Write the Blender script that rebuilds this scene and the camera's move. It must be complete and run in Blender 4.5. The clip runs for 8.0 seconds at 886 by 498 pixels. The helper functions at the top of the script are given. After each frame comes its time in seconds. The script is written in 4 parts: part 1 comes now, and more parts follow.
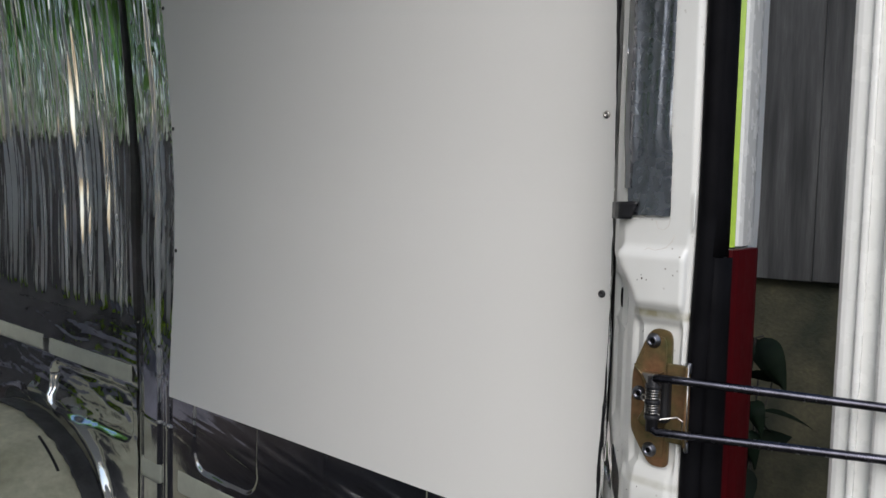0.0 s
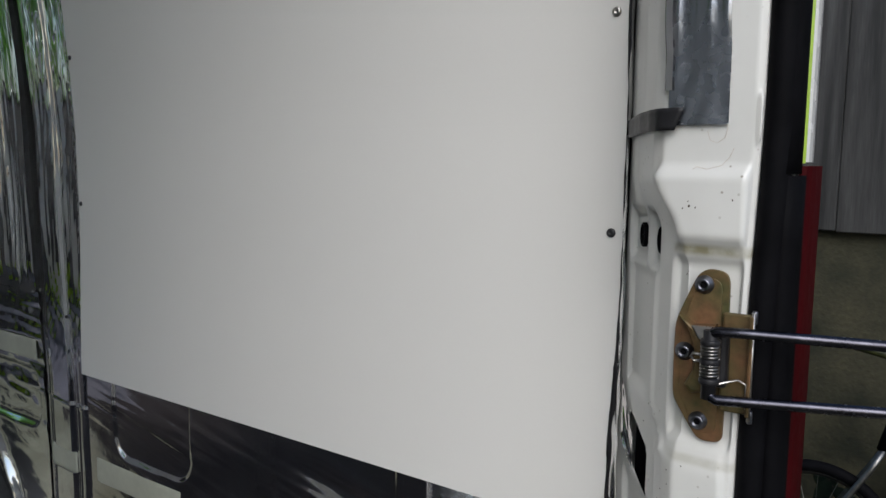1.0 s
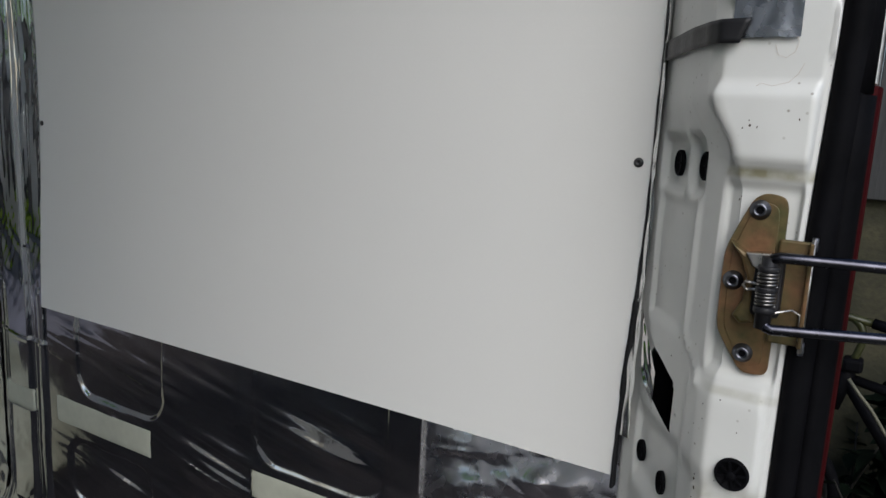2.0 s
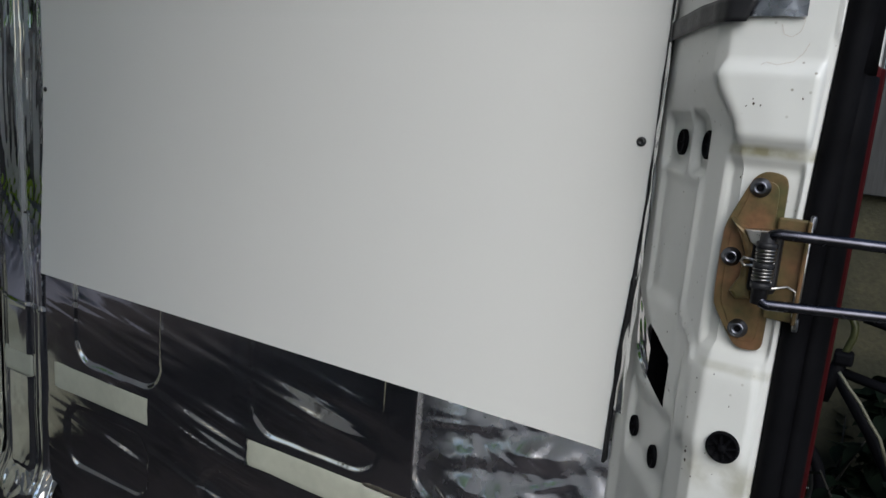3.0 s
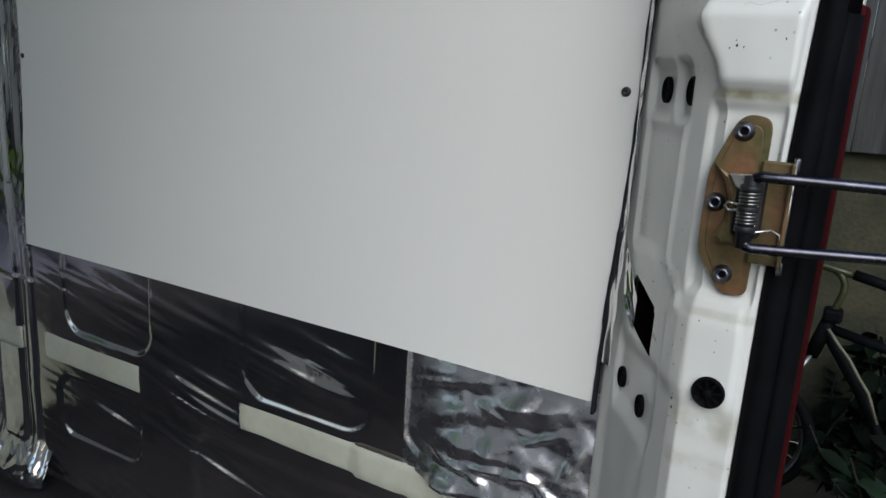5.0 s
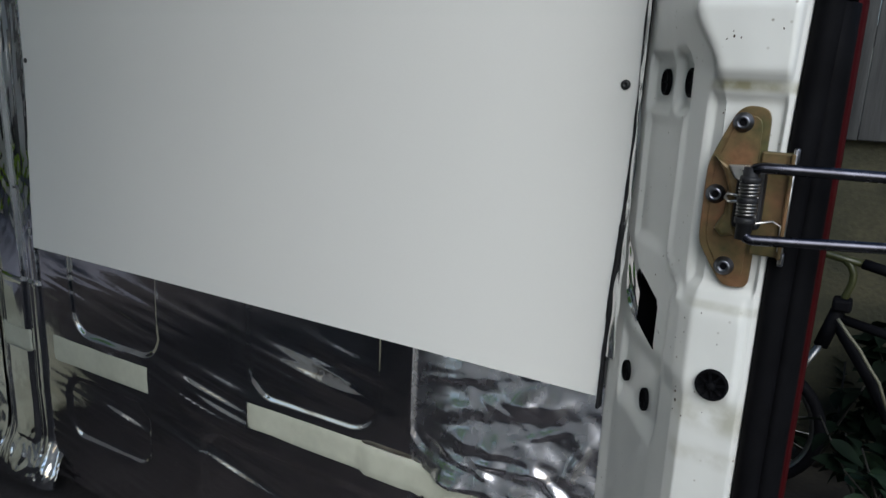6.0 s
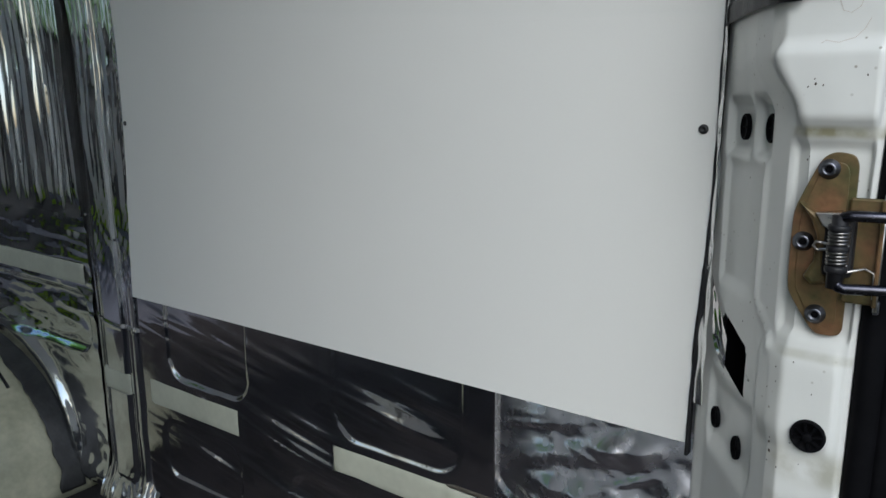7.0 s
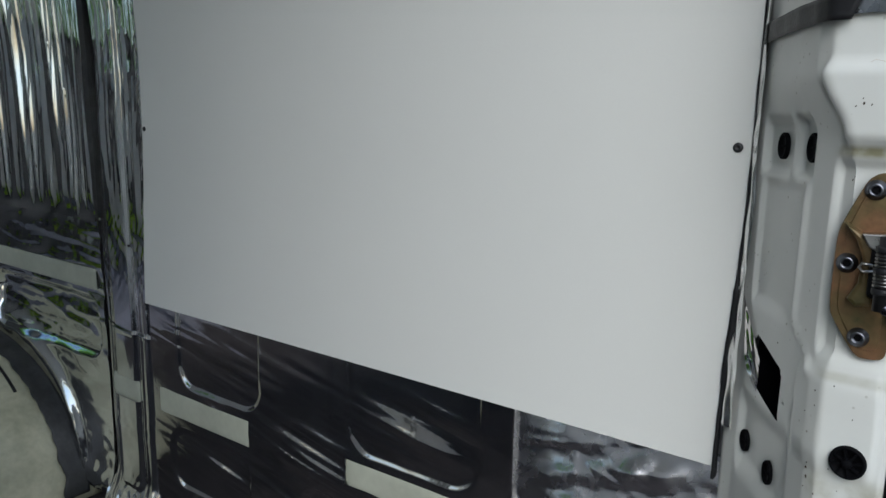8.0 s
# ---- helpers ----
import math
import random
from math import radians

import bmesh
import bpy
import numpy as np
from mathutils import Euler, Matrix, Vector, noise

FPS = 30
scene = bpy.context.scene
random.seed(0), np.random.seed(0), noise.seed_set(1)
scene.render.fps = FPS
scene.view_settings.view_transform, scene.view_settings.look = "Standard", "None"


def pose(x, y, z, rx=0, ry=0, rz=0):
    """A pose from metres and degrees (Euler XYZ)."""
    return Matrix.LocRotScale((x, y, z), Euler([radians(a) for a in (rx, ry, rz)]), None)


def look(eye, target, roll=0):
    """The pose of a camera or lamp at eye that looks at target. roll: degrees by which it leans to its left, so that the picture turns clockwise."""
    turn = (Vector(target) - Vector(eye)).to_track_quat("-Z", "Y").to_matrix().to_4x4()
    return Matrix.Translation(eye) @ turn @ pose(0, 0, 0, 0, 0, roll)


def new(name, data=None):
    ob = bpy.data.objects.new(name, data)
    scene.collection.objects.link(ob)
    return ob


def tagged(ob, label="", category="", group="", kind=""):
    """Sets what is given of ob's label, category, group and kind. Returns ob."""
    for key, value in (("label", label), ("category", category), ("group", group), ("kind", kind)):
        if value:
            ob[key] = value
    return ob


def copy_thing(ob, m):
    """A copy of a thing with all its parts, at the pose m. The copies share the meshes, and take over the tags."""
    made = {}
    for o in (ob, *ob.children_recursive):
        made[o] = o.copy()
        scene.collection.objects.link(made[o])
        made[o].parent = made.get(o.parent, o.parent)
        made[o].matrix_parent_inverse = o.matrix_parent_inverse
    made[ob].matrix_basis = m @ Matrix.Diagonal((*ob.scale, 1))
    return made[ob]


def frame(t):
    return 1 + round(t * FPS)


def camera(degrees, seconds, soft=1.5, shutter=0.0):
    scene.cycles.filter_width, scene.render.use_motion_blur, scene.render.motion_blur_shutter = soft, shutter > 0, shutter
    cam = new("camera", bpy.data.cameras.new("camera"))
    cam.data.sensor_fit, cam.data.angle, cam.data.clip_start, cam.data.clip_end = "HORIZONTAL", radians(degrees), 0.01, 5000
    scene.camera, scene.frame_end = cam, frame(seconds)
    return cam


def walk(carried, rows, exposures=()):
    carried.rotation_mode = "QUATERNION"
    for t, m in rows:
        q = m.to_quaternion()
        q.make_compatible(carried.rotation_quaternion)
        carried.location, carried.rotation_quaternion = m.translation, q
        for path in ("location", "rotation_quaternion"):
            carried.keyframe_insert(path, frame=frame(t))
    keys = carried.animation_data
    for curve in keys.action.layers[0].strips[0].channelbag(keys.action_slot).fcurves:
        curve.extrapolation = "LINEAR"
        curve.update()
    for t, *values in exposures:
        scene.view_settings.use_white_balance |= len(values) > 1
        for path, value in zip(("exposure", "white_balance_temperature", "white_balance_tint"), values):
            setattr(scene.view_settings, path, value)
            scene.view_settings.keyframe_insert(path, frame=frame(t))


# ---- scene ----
cam = camera(62.7, 8.0)
PATH = [
    (0, (1.479, -0.825, 0.951), (0.192, 0.7, 0.823), 1.4),
    (0.3, (1.487, -0.796, 0.951), (0.219, 0.739, 0.766), 1.6),
    (0.5, (1.459, -0.773, 0.942), (0.18, 0.754, 0.764), 0.9),
    (0.7, (1.415, -0.75, 0.922), (0.19, 0.816, 0.707), 1.8),
    (1, (1.329, -0.722, 0.913), (0.205, 0.915, 0.676), 0.4),
    (1.2, (1.289, -0.709, 0.906), (0.262, 0.992, 0.677), 0.8),
    (1.5, (1.257, -0.707, 0.899), (0.291, 1.027, 0.658), 2.0),
    (2, (1.25, -0.724, 0.874), (0.255, 0.975, 0.522), 2.9),
    (2.2, (1.251, -0.725, 0.869), (0.249, 0.971, 0.521), 3.1),
    (3.3, (1.251, -0.737, 0.861), (0.277, 0.964, 0.464), 5.0),
    (3.5, (1.251, -0.736, 0.864), (0.274, 0.965, 0.475), 4.6),
    (4, (1.25, -0.74, 0.863), (0.281, 0.961, 0.45), 4.6),
    (4.2, (1.251, -0.742, 0.854), (0.298, 0.957, 0.402), 4.3),
    (5.3, (1.26, -0.727, 0.847), (0.303, 0.966, 0.38), 3.2),
    (5.5, (1.261, -0.728, 0.851), (0.296, 0.96, 0.384), 2.7),
    (6, (1.263, -0.727, 0.848), (0.297, 0.957, 0.369), 2.5),
    (6.5, (1.267, -0.731, 0.858), (0.233, 0.932, 0.451), 1.6),
    (7, (1.261, -0.741, 0.87), (0.117, 0.85, 0.47), -0.3),
    (7.5, (1.242, -0.755, 0.87), (0.078, 0.828, 0.494), 0.5),
    (8, (1.235, -0.749, 0.866), (0.081, 0.844, 0.506), 1.1),
]
EXPOSURES = [(0.0, 0.48, 5880, 10), (1.0, 0.40, 5840, 9), (1.5, 0.26, 5820, 9), (2.2, 0.37, 5780, 8), (4.0, 0.40, 5690, 6), (6.0, 0.40, 5600, 5), (8.0, 0.38, 5560, 4)]
walk(cam, [(t, look(eye, target, roll)) for t, eye, target, roll in PATH], EXPOSURES)

# ---------------------------------------------------------------- light
world = bpy.data.worlds.new("sky_world")
scene.world = world
world.use_nodes = True
wn = world.node_tree
sky = wn.nodes.new("ShaderNodeTexSky")
sky.sky_type, sky.sun_disc = "NISHITA", False
sky.sun_elevation, sky.sun_rotation = radians(38), radians(150)
sky.air_density, sky.dust_density = 1.0, 3.0
wn.nodes["Background"].inputs["Strength"].default_value = 0.12
wn.links.new(sky.outputs[0], wn.nodes["Background"].inputs["Color"])
sun_data = bpy.data.lights.new("sun", "SUN")
sun_data.energy, sun_data.angle, sun_data.color = 0.95, radians(42), (1.0, 0.96, 0.9)
sun = new("sun", sun_data)
sun.matrix_world = look((5.0, -8.8, 8.0), (0, 0, 0))


# ---------------------------------------------------------------- materials
def material(name, base, rough=0.5, metal=0.0, spread=0.15, scale=8.0, fine=120.0, bump=0.1, stretch=(1, 1, 1), second=None, coat=0.0, rspread=0.1, spec=0.5):
    """A surface with variation at two scales, in metres."""
    m = bpy.data.materials.new(name)
    m.use_nodes = True
    nt = m.node_tree
    b = nt.nodes["Principled BSDF"]
    co = nt.nodes.new("ShaderNodeTexCoord")
    mp = nt.nodes.new("ShaderNodeMapping")
    mp.inputs["Scale"].default_value = stretch
    nt.links.new(co.outputs["Object"], mp.inputs["Vector"])
    big, small = nt.nodes.new("ShaderNodeTexNoise"), nt.nodes.new("ShaderNodeTexNoise")
    big.inputs["Scale"].default_value, big.inputs["Detail"].default_value = scale, 5
    small.inputs["Scale"].default_value, small.inputs["Detail"].default_value = fine, 4
    for n in (big, small):
        nt.links.new(mp.outputs[0], n.inputs["Vector"])
    ramp = nt.nodes.new("ShaderNodeValToRGB")
    lo = [c * (1 - spread) for c in base] if second is None else second
    hi = [min(1, c * (1 + spread)) for c in base]
    ramp.color_ramp.elements[0].position, ramp.color_ramp.elements[1].position = 0.35, 0.65
    ramp.color_ramp.elements[0].color, ramp.color_ramp.elements[1].color = (*lo, 1), (*hi, 1)
    nt.links.new(big.outputs["Fac"], ramp.inputs["Fac"])
    mix = nt.nodes.new("ShaderNodeMix")
    mix.data_type, mix.blend_type = "RGBA", "OVERLAY"
    mix.inputs[0].default_value = min(0.6, spread * 1.5)
    nt.links.new(ramp.outputs[0], mix.inputs[6])
    nt.links.new(small.outputs["Fac"], mix.inputs[7])
    nt.links.new(mix.outputs[2], b.inputs["Base Color"])
    mr = nt.nodes.new("ShaderNodeMapRange")
    mr.inputs["To Min"].default_value, mr.inputs["To Max"].default_value = max(0.02, rough - rspread), min(1, rough + rspread)
    nt.links.new(small.outputs["Fac"], mr.inputs["Value"])
    nt.links.new(mr.outputs[0], b.inputs["Roughness"])
    b.inputs["Specular IOR Level"].default_value = spec
    b.inputs["Metallic"].default_value, b.inputs["Coat Weight"].default_value = metal, coat
    if bump:
        bp = nt.nodes.new("ShaderNodeBump")
        bp.inputs["Strength"].default_value, bp.inputs["Distance"].default_value = bump, 0.004
        nt.links.new(small.outputs["Fac"], bp.inputs["Height"])
        nt.links.new(bp.outputs[0], b.inputs["Normal"])
    return m


M_PANEL = material("white_board", (0.74, 0.74, 0.72), 0.42, spread=0.015, scale=2.0, fine=300, bump=0.02, rspread=0.05)
M_EDGE = material("board_edge", (0.22, 0.2, 0.18), 0.8, spread=0.2, scale=60)
M_BODY = material("white_body_paint", (0.78, 0.785, 0.76), 0.26, spread=0.022, scale=9, fine=45, bump=0.03, coat=0.3, rspread=0.12)
M_POST = material("worn_white_post_paint", (0.66, 0.665, 0.64), 0.3, spread=0.03, scale=9, fine=60, bump=0.008, coat=0.15, rspread=0.03)


def add_grime(m, bands, tint):
    """Brown dirt lines at given heights, broken up by noise."""
    nt = m.node_tree
    b = nt.nodes["Principled BSDF"]
    old = b.inputs["Base Color"].links[0].from_socket
    co = nt.nodes.new("ShaderNodeTexCoord")
    sep = nt.nodes.new("ShaderNodeSeparateXYZ")
    nt.links.new(co.outputs["Object"], sep.inputs[0])
    n = nt.nodes.new("ShaderNodeTexNoise")
    n.inputs["Scale"].default_value, n.inputs["Detail"].default_value = 38, 6
    nt.links.new(co.outputs["Object"], n.inputs["Vector"])
    total = None
    for z, half, x0, amount in bands:
        sub = nt.nodes.new("ShaderNodeMath")
        sub.operation, sub.inputs[1].default_value = "SUBTRACT", z
        nt.links.new(sep.outputs["Z"], sub.inputs[0])
        ab = nt.nodes.new("ShaderNodeMath")
        ab.operation = "ABSOLUTE"
        nt.links.new(sub.outputs[0], ab.inputs[0])
        band = nt.nodes.new("ShaderNodeMapRange")
        band.interpolation_type = "SMOOTHSTEP"
        for k, v in (("From Min", half), ("From Max", half * 0.2), ("To Min", 0.0), ("To Max", amount)):
            band.inputs[k].default_value = v
        nt.links.new(ab.outputs[0], band.inputs["Value"])
        side = nt.nodes.new("ShaderNodeMapRange")
        for k, v in (("From Min", x0), ("From Max", x0 + 0.012), ("To Min", 0.0), ("To Max", 1.0)):
            side.inputs[k].default_value = v
        nt.links.new(sep.outputs["X"], side.inputs["Value"])
        mul = nt.nodes.new("ShaderNodeMath")
        mul.operation = "MULTIPLY"
        nt.links.new(band.outputs[0], mul.inputs[0])
        nt.links.new(side.outputs[0], mul.inputs[1])
        if total is None:
            total = mul.outputs[0]
        else:
            add = nt.nodes.new("ShaderNodeMath")
            add.operation, add.use_clamp = "ADD", True
            nt.links.new(total, add.inputs[0])
            nt.links.new(mul.outputs[0], add.inputs[1])
            total = add.outputs[0]
    brk = nt.nodes.new("ShaderNodeMapRange")
    for k, v in (("From Min", 0.3), ("From Max", 0.6)):
        brk.inputs[k].default_value = v
    nt.links.new(n.outputs["Fac"], brk.inputs["Value"])
    mul = nt.nodes.new("ShaderNodeMath")
    mul.operation = "MULTIPLY"
    nt.links.new(total, mul.inputs[0])
    nt.links.new(brk.outputs[0], mul.inputs[1])
    mix = nt.nodes.new("ShaderNodeMix")
    mix.data_type = "RGBA"
    mix.inputs[7].default_value = (*tint, 1)
    nt.links.new(mul.outputs[0], mix.inputs[0])
    nt.links.new(old, mix.inputs[6])
    nt.links.new(mix.outputs[2], b.inputs["Base Color"])


add_grime(M_POST, ((0.846, 0.0065, 1.145, 0.95), (0.582, 0.022, 1.150, 0.55), (0.545, 0.012, 1.15, 0.40), (0.675, 0.006, 1.15, 0.35)), (0.25, 0.235, 0.14))


def add_specks(m, scale, size, tint):
    """Fine dark specks of dirt strewn over a paint."""
    nt = m.node_tree
    b = nt.nodes["Principled BSDF"]
    old = b.inputs["Base Color"].links[0].from_socket
    co = nt.nodes.new("ShaderNodeTexCoord")
    v = nt.nodes.new("ShaderNodeTexVoronoi")
    v.inputs["Scale"].default_value = scale
    n = nt.nodes.new("ShaderNodeTexNoise")
    n.inputs["Scale"].default_value = 22
    nt.links.new(co.outputs["Object"], v.inputs["Vector"])
    nt.links.new(co.outputs["Object"], n.inputs["Vector"])
    near = nt.nodes.new("ShaderNodeMapRange")
    patch_mask = nt.nodes.new("ShaderNodeMapRange")
    for node, lo, hi, top in ((near, size, size * 0.5, 0.75), (patch_mask, 0.52, 0.62, 1.0)):
        node.inputs["From Min"].default_value, node.inputs["From Max"].default_value = lo, hi
        node.inputs["To Min"].default_value, node.inputs["To Max"].default_value = 0.0, top
    nt.links.new(v.outputs["Distance"], near.inputs["Value"])
    nt.links.new(n.outputs["Fac"], patch_mask.inputs["Value"])
    both = nt.nodes.new("ShaderNodeMath")
    both.operation = "MULTIPLY"
    nt.links.new(near.outputs[0], both.inputs[0])
    nt.links.new(patch_mask.outputs[0], both.inputs[1])
    mix = nt.nodes.new("ShaderNodeMix")
    mix.data_type = "RGBA"
    mix.inputs[7].default_value = (*tint, 1)
    nt.links.new(both.outputs[0], mix.inputs[0])
    nt.links.new(old, mix.inputs[6])
    nt.links.new(mix.outputs[2], b.inputs["Base Color"])


add_specks(M_POST, 120, 0.16, (0.2, 0.18, 0.13))
M_CREAM = material("dusty_primer", (0.47, 0.48, 0.40), 0.45, spread=0.08, scale=12, fine=70, bump=0.03)
M_ARCH = material("dusty_wheel_arch_paint", (0.43, 0.42, 0.30), 0.55, spread=0.18, scale=7, fine=60, bump=0.05, second=(0.31, 0.30, 0.2))
M_FOIL = material("silver_foil", (0.80, 0.76, 0.755), 0.09, 1.0, spread=0.03, scale=20, fine=40, bump=0.05, rspread=0.05)


def add_creases(m, scale, stretch, strength, distance=0.006):
    """Sharp hair creases of handled foil, as relief."""
    nt = m.node_tree
    b = nt.nodes["Principled BSDF"]
    co, mp = nt.nodes.new("ShaderNodeTexCoord"), nt.nodes.new("ShaderNodeMapping")
    mp.inputs["Scale"].default_value = stretch
    nt.links.new(co.outputs["Object"], mp.inputs["Vector"])
    n = nt.nodes.new("ShaderNodeTexNoise")
    n.noise_type = "RIDGED_MULTIFRACTAL"
    n.inputs["Scale"].default_value, n.inputs["Detail"].default_value = scale, 3
    nt.links.new(mp.outputs[0], n.inputs["Vector"])
    bp = nt.nodes.new("ShaderNodeBump")
    bp.inputs["Strength"].default_value, bp.inputs["Distance"].default_value = strength, distance
    nt.links.new(n.outputs["Fac"], bp.inputs["Height"])
    if b.inputs["Normal"].links:
        nt.links.new(b.inputs["Normal"].links[0].from_socket, bp.inputs["Normal"])
    nt.links.new(bp.outputs[0], b.inputs["Normal"])
    return m


M_FOIL_BAY = add_creases(material("upright_creased_foil", (0.87, 0.87, 0.87), 0.05, 1.0, spread=0.03, scale=20, fine=40, bump=0.02, rspread=0.03), 16, (1, 1, 0.10), 0.4)
M_FOIL_SIDE = add_creases(material("creased_silver_foil", (0.84, 0.84, 0.86), 0.11, 1.0, spread=0.03, scale=20, fine=40, bump=0.04, rspread=0.05), 11, (0.45, 1, 1.8), 0.6)
add_creases(M_FOIL, 5, (0.6, 1, 1.5), 0.05)
M_FOIL_POST = add_creases(material("smooth_silver_foil", (0.84, 0.83, 0.86), 0.08, 1.0, spread=0.03, scale=20, fine=40, bump=0.03, rspread=0.04), 9, (1, 1, 0.3), 0.10)
M_FOIL_RUMPLED = material("rumpled_silver_foil", (0.80, 0.78, 0.82), 0.26, 1.0, spread=0.05, scale=25, fine=60, bump=0.08)
add_creases(M_FOIL_RUMPLED, 20, (0.6, 1, 1.4), 0.55)
M_FOIL_EDGE = add_creases(material("handled_foil_edge", (0.82, 0.82, 0.82), 0.24, 1.0, spread=0.05, scale=25, fine=60, bump=0.06), 22, (1, 1, 0.25), 0.5)
M_FOIL_DULL = material("matt_silver_foil", (0.40, 0.42, 0.46), 0.27, 1.0, spread=0.06, scale=30, fine=90, bump=0.12)
M_BLACK = material("black_rubber", (0.0045, 0.0045, 0.0055), 0.6, spread=0.2, scale=30, fine=200, bump=0.05, spec=0.04)
M_TAPE = material("black_tape", (0.014, 0.014, 0.016), 0.45, spread=0.15, scale=40, fine=250, bump=0.05, spec=0.3)
M_SEALANT = material("dark_sealing_tape", (0.032, 0.032, 0.031), 0.5, spread=0.3, scale=25, fine=120, bump=0.2)
M_SCREW = material("black_screw", (0.02, 0.02, 0.022), 0.45, spread=0.2, scale=80)
M_ZINC = material("yellow_zinc_plate", (0.135, 0.072, 0.034), 0.45, 0.35, spread=0.35, scale=38, fine=160, bump=0.06, second=(0.085, 0.082, 0.03))
M_STEEL = material("worn_steel", (0.5, 0.48, 0.45), 0.3, 1.0, spread=0.15, scale=60, fine=250, bump=0.05)
M_BOLT = material("dark_steel", (0.17, 0.175, 0.2), 0.33, 1.0, spread=0.2, scale=80, fine=250, bump=0.05)
M_ROD = material("blued_steel_rod", (0.065, 0.065, 0.08), 0.25, 1.0, spread=0.2, scale=70, fine=220, bump=0.04)
M_RED = material("red_lens", (0.045, 0.0006, 0.0022), 0.6, spread=0.15, scale=20, fine=90, bump=0.02, coat=0.0, spec=0.10)
M_LIME = material("lime_green", (0.3, 0.46, 0.03), 0.35, spread=0.15, scale=15, fine=90, bump=0.03)
M_FLOOR = material("dark_floor_board", (0.036, 0.033, 0.034), 0.8, spread=0.3, scale=5, fine=90, bump=0.1, spec=0.15)
M_DARKWALL = material("grey_felt_lining", (0.07, 0.07, 0.072), 0.85, spread=0.15, scale=6, fine=150, bump=0.1)
M_CONCRETE = material("mossy_render", (0.036, 0.033, 0.017), 0.9, spread=0.4, scale=5, fine=55, bump=1.0, second=(0.015, 0.017, 0.008))
M_PLANK = material("weathered_grey_plank", (0.037, 0.037, 0.035), 0.8, spread=0.4, scale=4, fine=40, bump=0.6, stretch=(5, 5, 0.3), second=(0.013, 0.013, 0.012))
M_EARTH = material("garden_earth", (0.085, 0.082, 0.06), 0.95, spread=0.35, scale=1.5, fine=25, bump=0.6)
# base colour lowered to hold the shade of the garden corner
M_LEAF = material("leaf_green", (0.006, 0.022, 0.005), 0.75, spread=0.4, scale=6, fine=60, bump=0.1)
M_TREE = material("sunlit_foliage", (0.17, 0.36, 0.06), 0.45, spread=0.5, scale=1.2, fine=20, bump=0.1, second=(0.06, 0.16, 0.02))
tn = M_TREE.node_tree
glow_through, mixer = tn.nodes.new("ShaderNodeBsdfTranslucent"), tn.nodes.new("ShaderNodeMixShader")
glow_through.inputs["Color"].default_value = (0.38, 0.62, 0.10, 1)
mixer.inputs[0].default_value = 0.6
tn.links.new(tn.nodes["Principled BSDF"].outputs[0], mixer.inputs[1])
tn.links.new(glow_through.outputs[0], mixer.inputs[2])
tn.links.new(mixer.outputs[0], tn.nodes["Material Output"].inputs["Surface"])
# nearly black leaves and stalks: the corner's shade is put into their colour
M_LEAF_SHADED = material("shaded_leaf", (0.003, 0.007, 0.003), 0.75, spread=0.4, scale=6, fine=60, bump=0.1, spec=0.12)
M_STALK = material("shaded_stalk", (0.010, 0.009, 0.006), 0.9, spread=0.3, scale=8, fine=50, bump=0.4)
M_BARK = material("bark", (0.05, 0.037, 0.024), 0.9, spread=0.3, scale=8, fine=50, bump=0.6)
M_LEAF_FRESH = material("fresh_leaf", (0.022, 0.13, 0.024), 0.6, spread=0.4, scale=6, fine=60, bump=0.1)
M_MAT = material("grey_floor_mat", (0.16, 0.165, 0.20), 0.8, spread=0.2, scale=5, fine=120, bump=0.2)
M_THREAD = material("pale_brown_thread", (0.5, 0.42, 0.34), 0.8)
M_SPRING = material("dark_spring_steel", (0.26, 0.25, 0.24), 0.33, 1.0, spread=0.2, scale=60, fine=250, bump=0.05)
M_BIKE = material("olive_yellow_enamel", (0.03, 0.033, 0.009), 0.4, spread=0.2, scale=30, fine=120, bump=0.05)
M_CHROME = material("dull_chrome", (0.24, 0.24, 0.23), 0.4, 1.0, spread=0.15, scale=50, fine=200, bump=0.05)
M_CABLE = material("pale_sleeve", (0.13, 0.125, 0.085), 0.6, spread=0.15, scale=40, fine=150)
glass = bpy.data.materials.new("window_glass")
glass.use_nodes = True
gb = glass.node_tree.nodes["Principled BSDF"]
gb.inputs["Transmission Weight"].default_value, gb.inputs["Roughness"].default_value = 1.0, 0.0
gb.inputs["Base Color"].default_value = (0.93, 0.97, 0.95, 1)
gb.inputs["IOR"].default_value = 1.1


# ---------------------------------------------------------------- builders
def empty(name, at=(0, 0, 0), **tags):
    ob = new(name)
    ob.location = at
    ob.empty_display_size = 0.05
    return tagged(ob, **tags)


def mesh_object(name, me, mat, parent=None, label="", smooth=False):
    me.materials.append(mat)
    if smooth:
        me.polygons.foreach_set("use_smooth", [True] * len(me.polygons))
    ob = new(name, me)
    if parent is not None:
        ob.parent = parent
        ob.matrix_parent_inverse = Matrix.Translation(-parent.location)
    if label:
        ob["label"] = label
    return ob


def part(name, bm, mat, parent=None, label="", smooth=False):
    me = bpy.data.meshes.new(name)
    bmesh.ops.recalc_face_normals(bm, faces=bm.faces)
    bm.to_mesh(me)
    bm.free()
    return mesh_object(name, me, mat, parent, label, smooth)


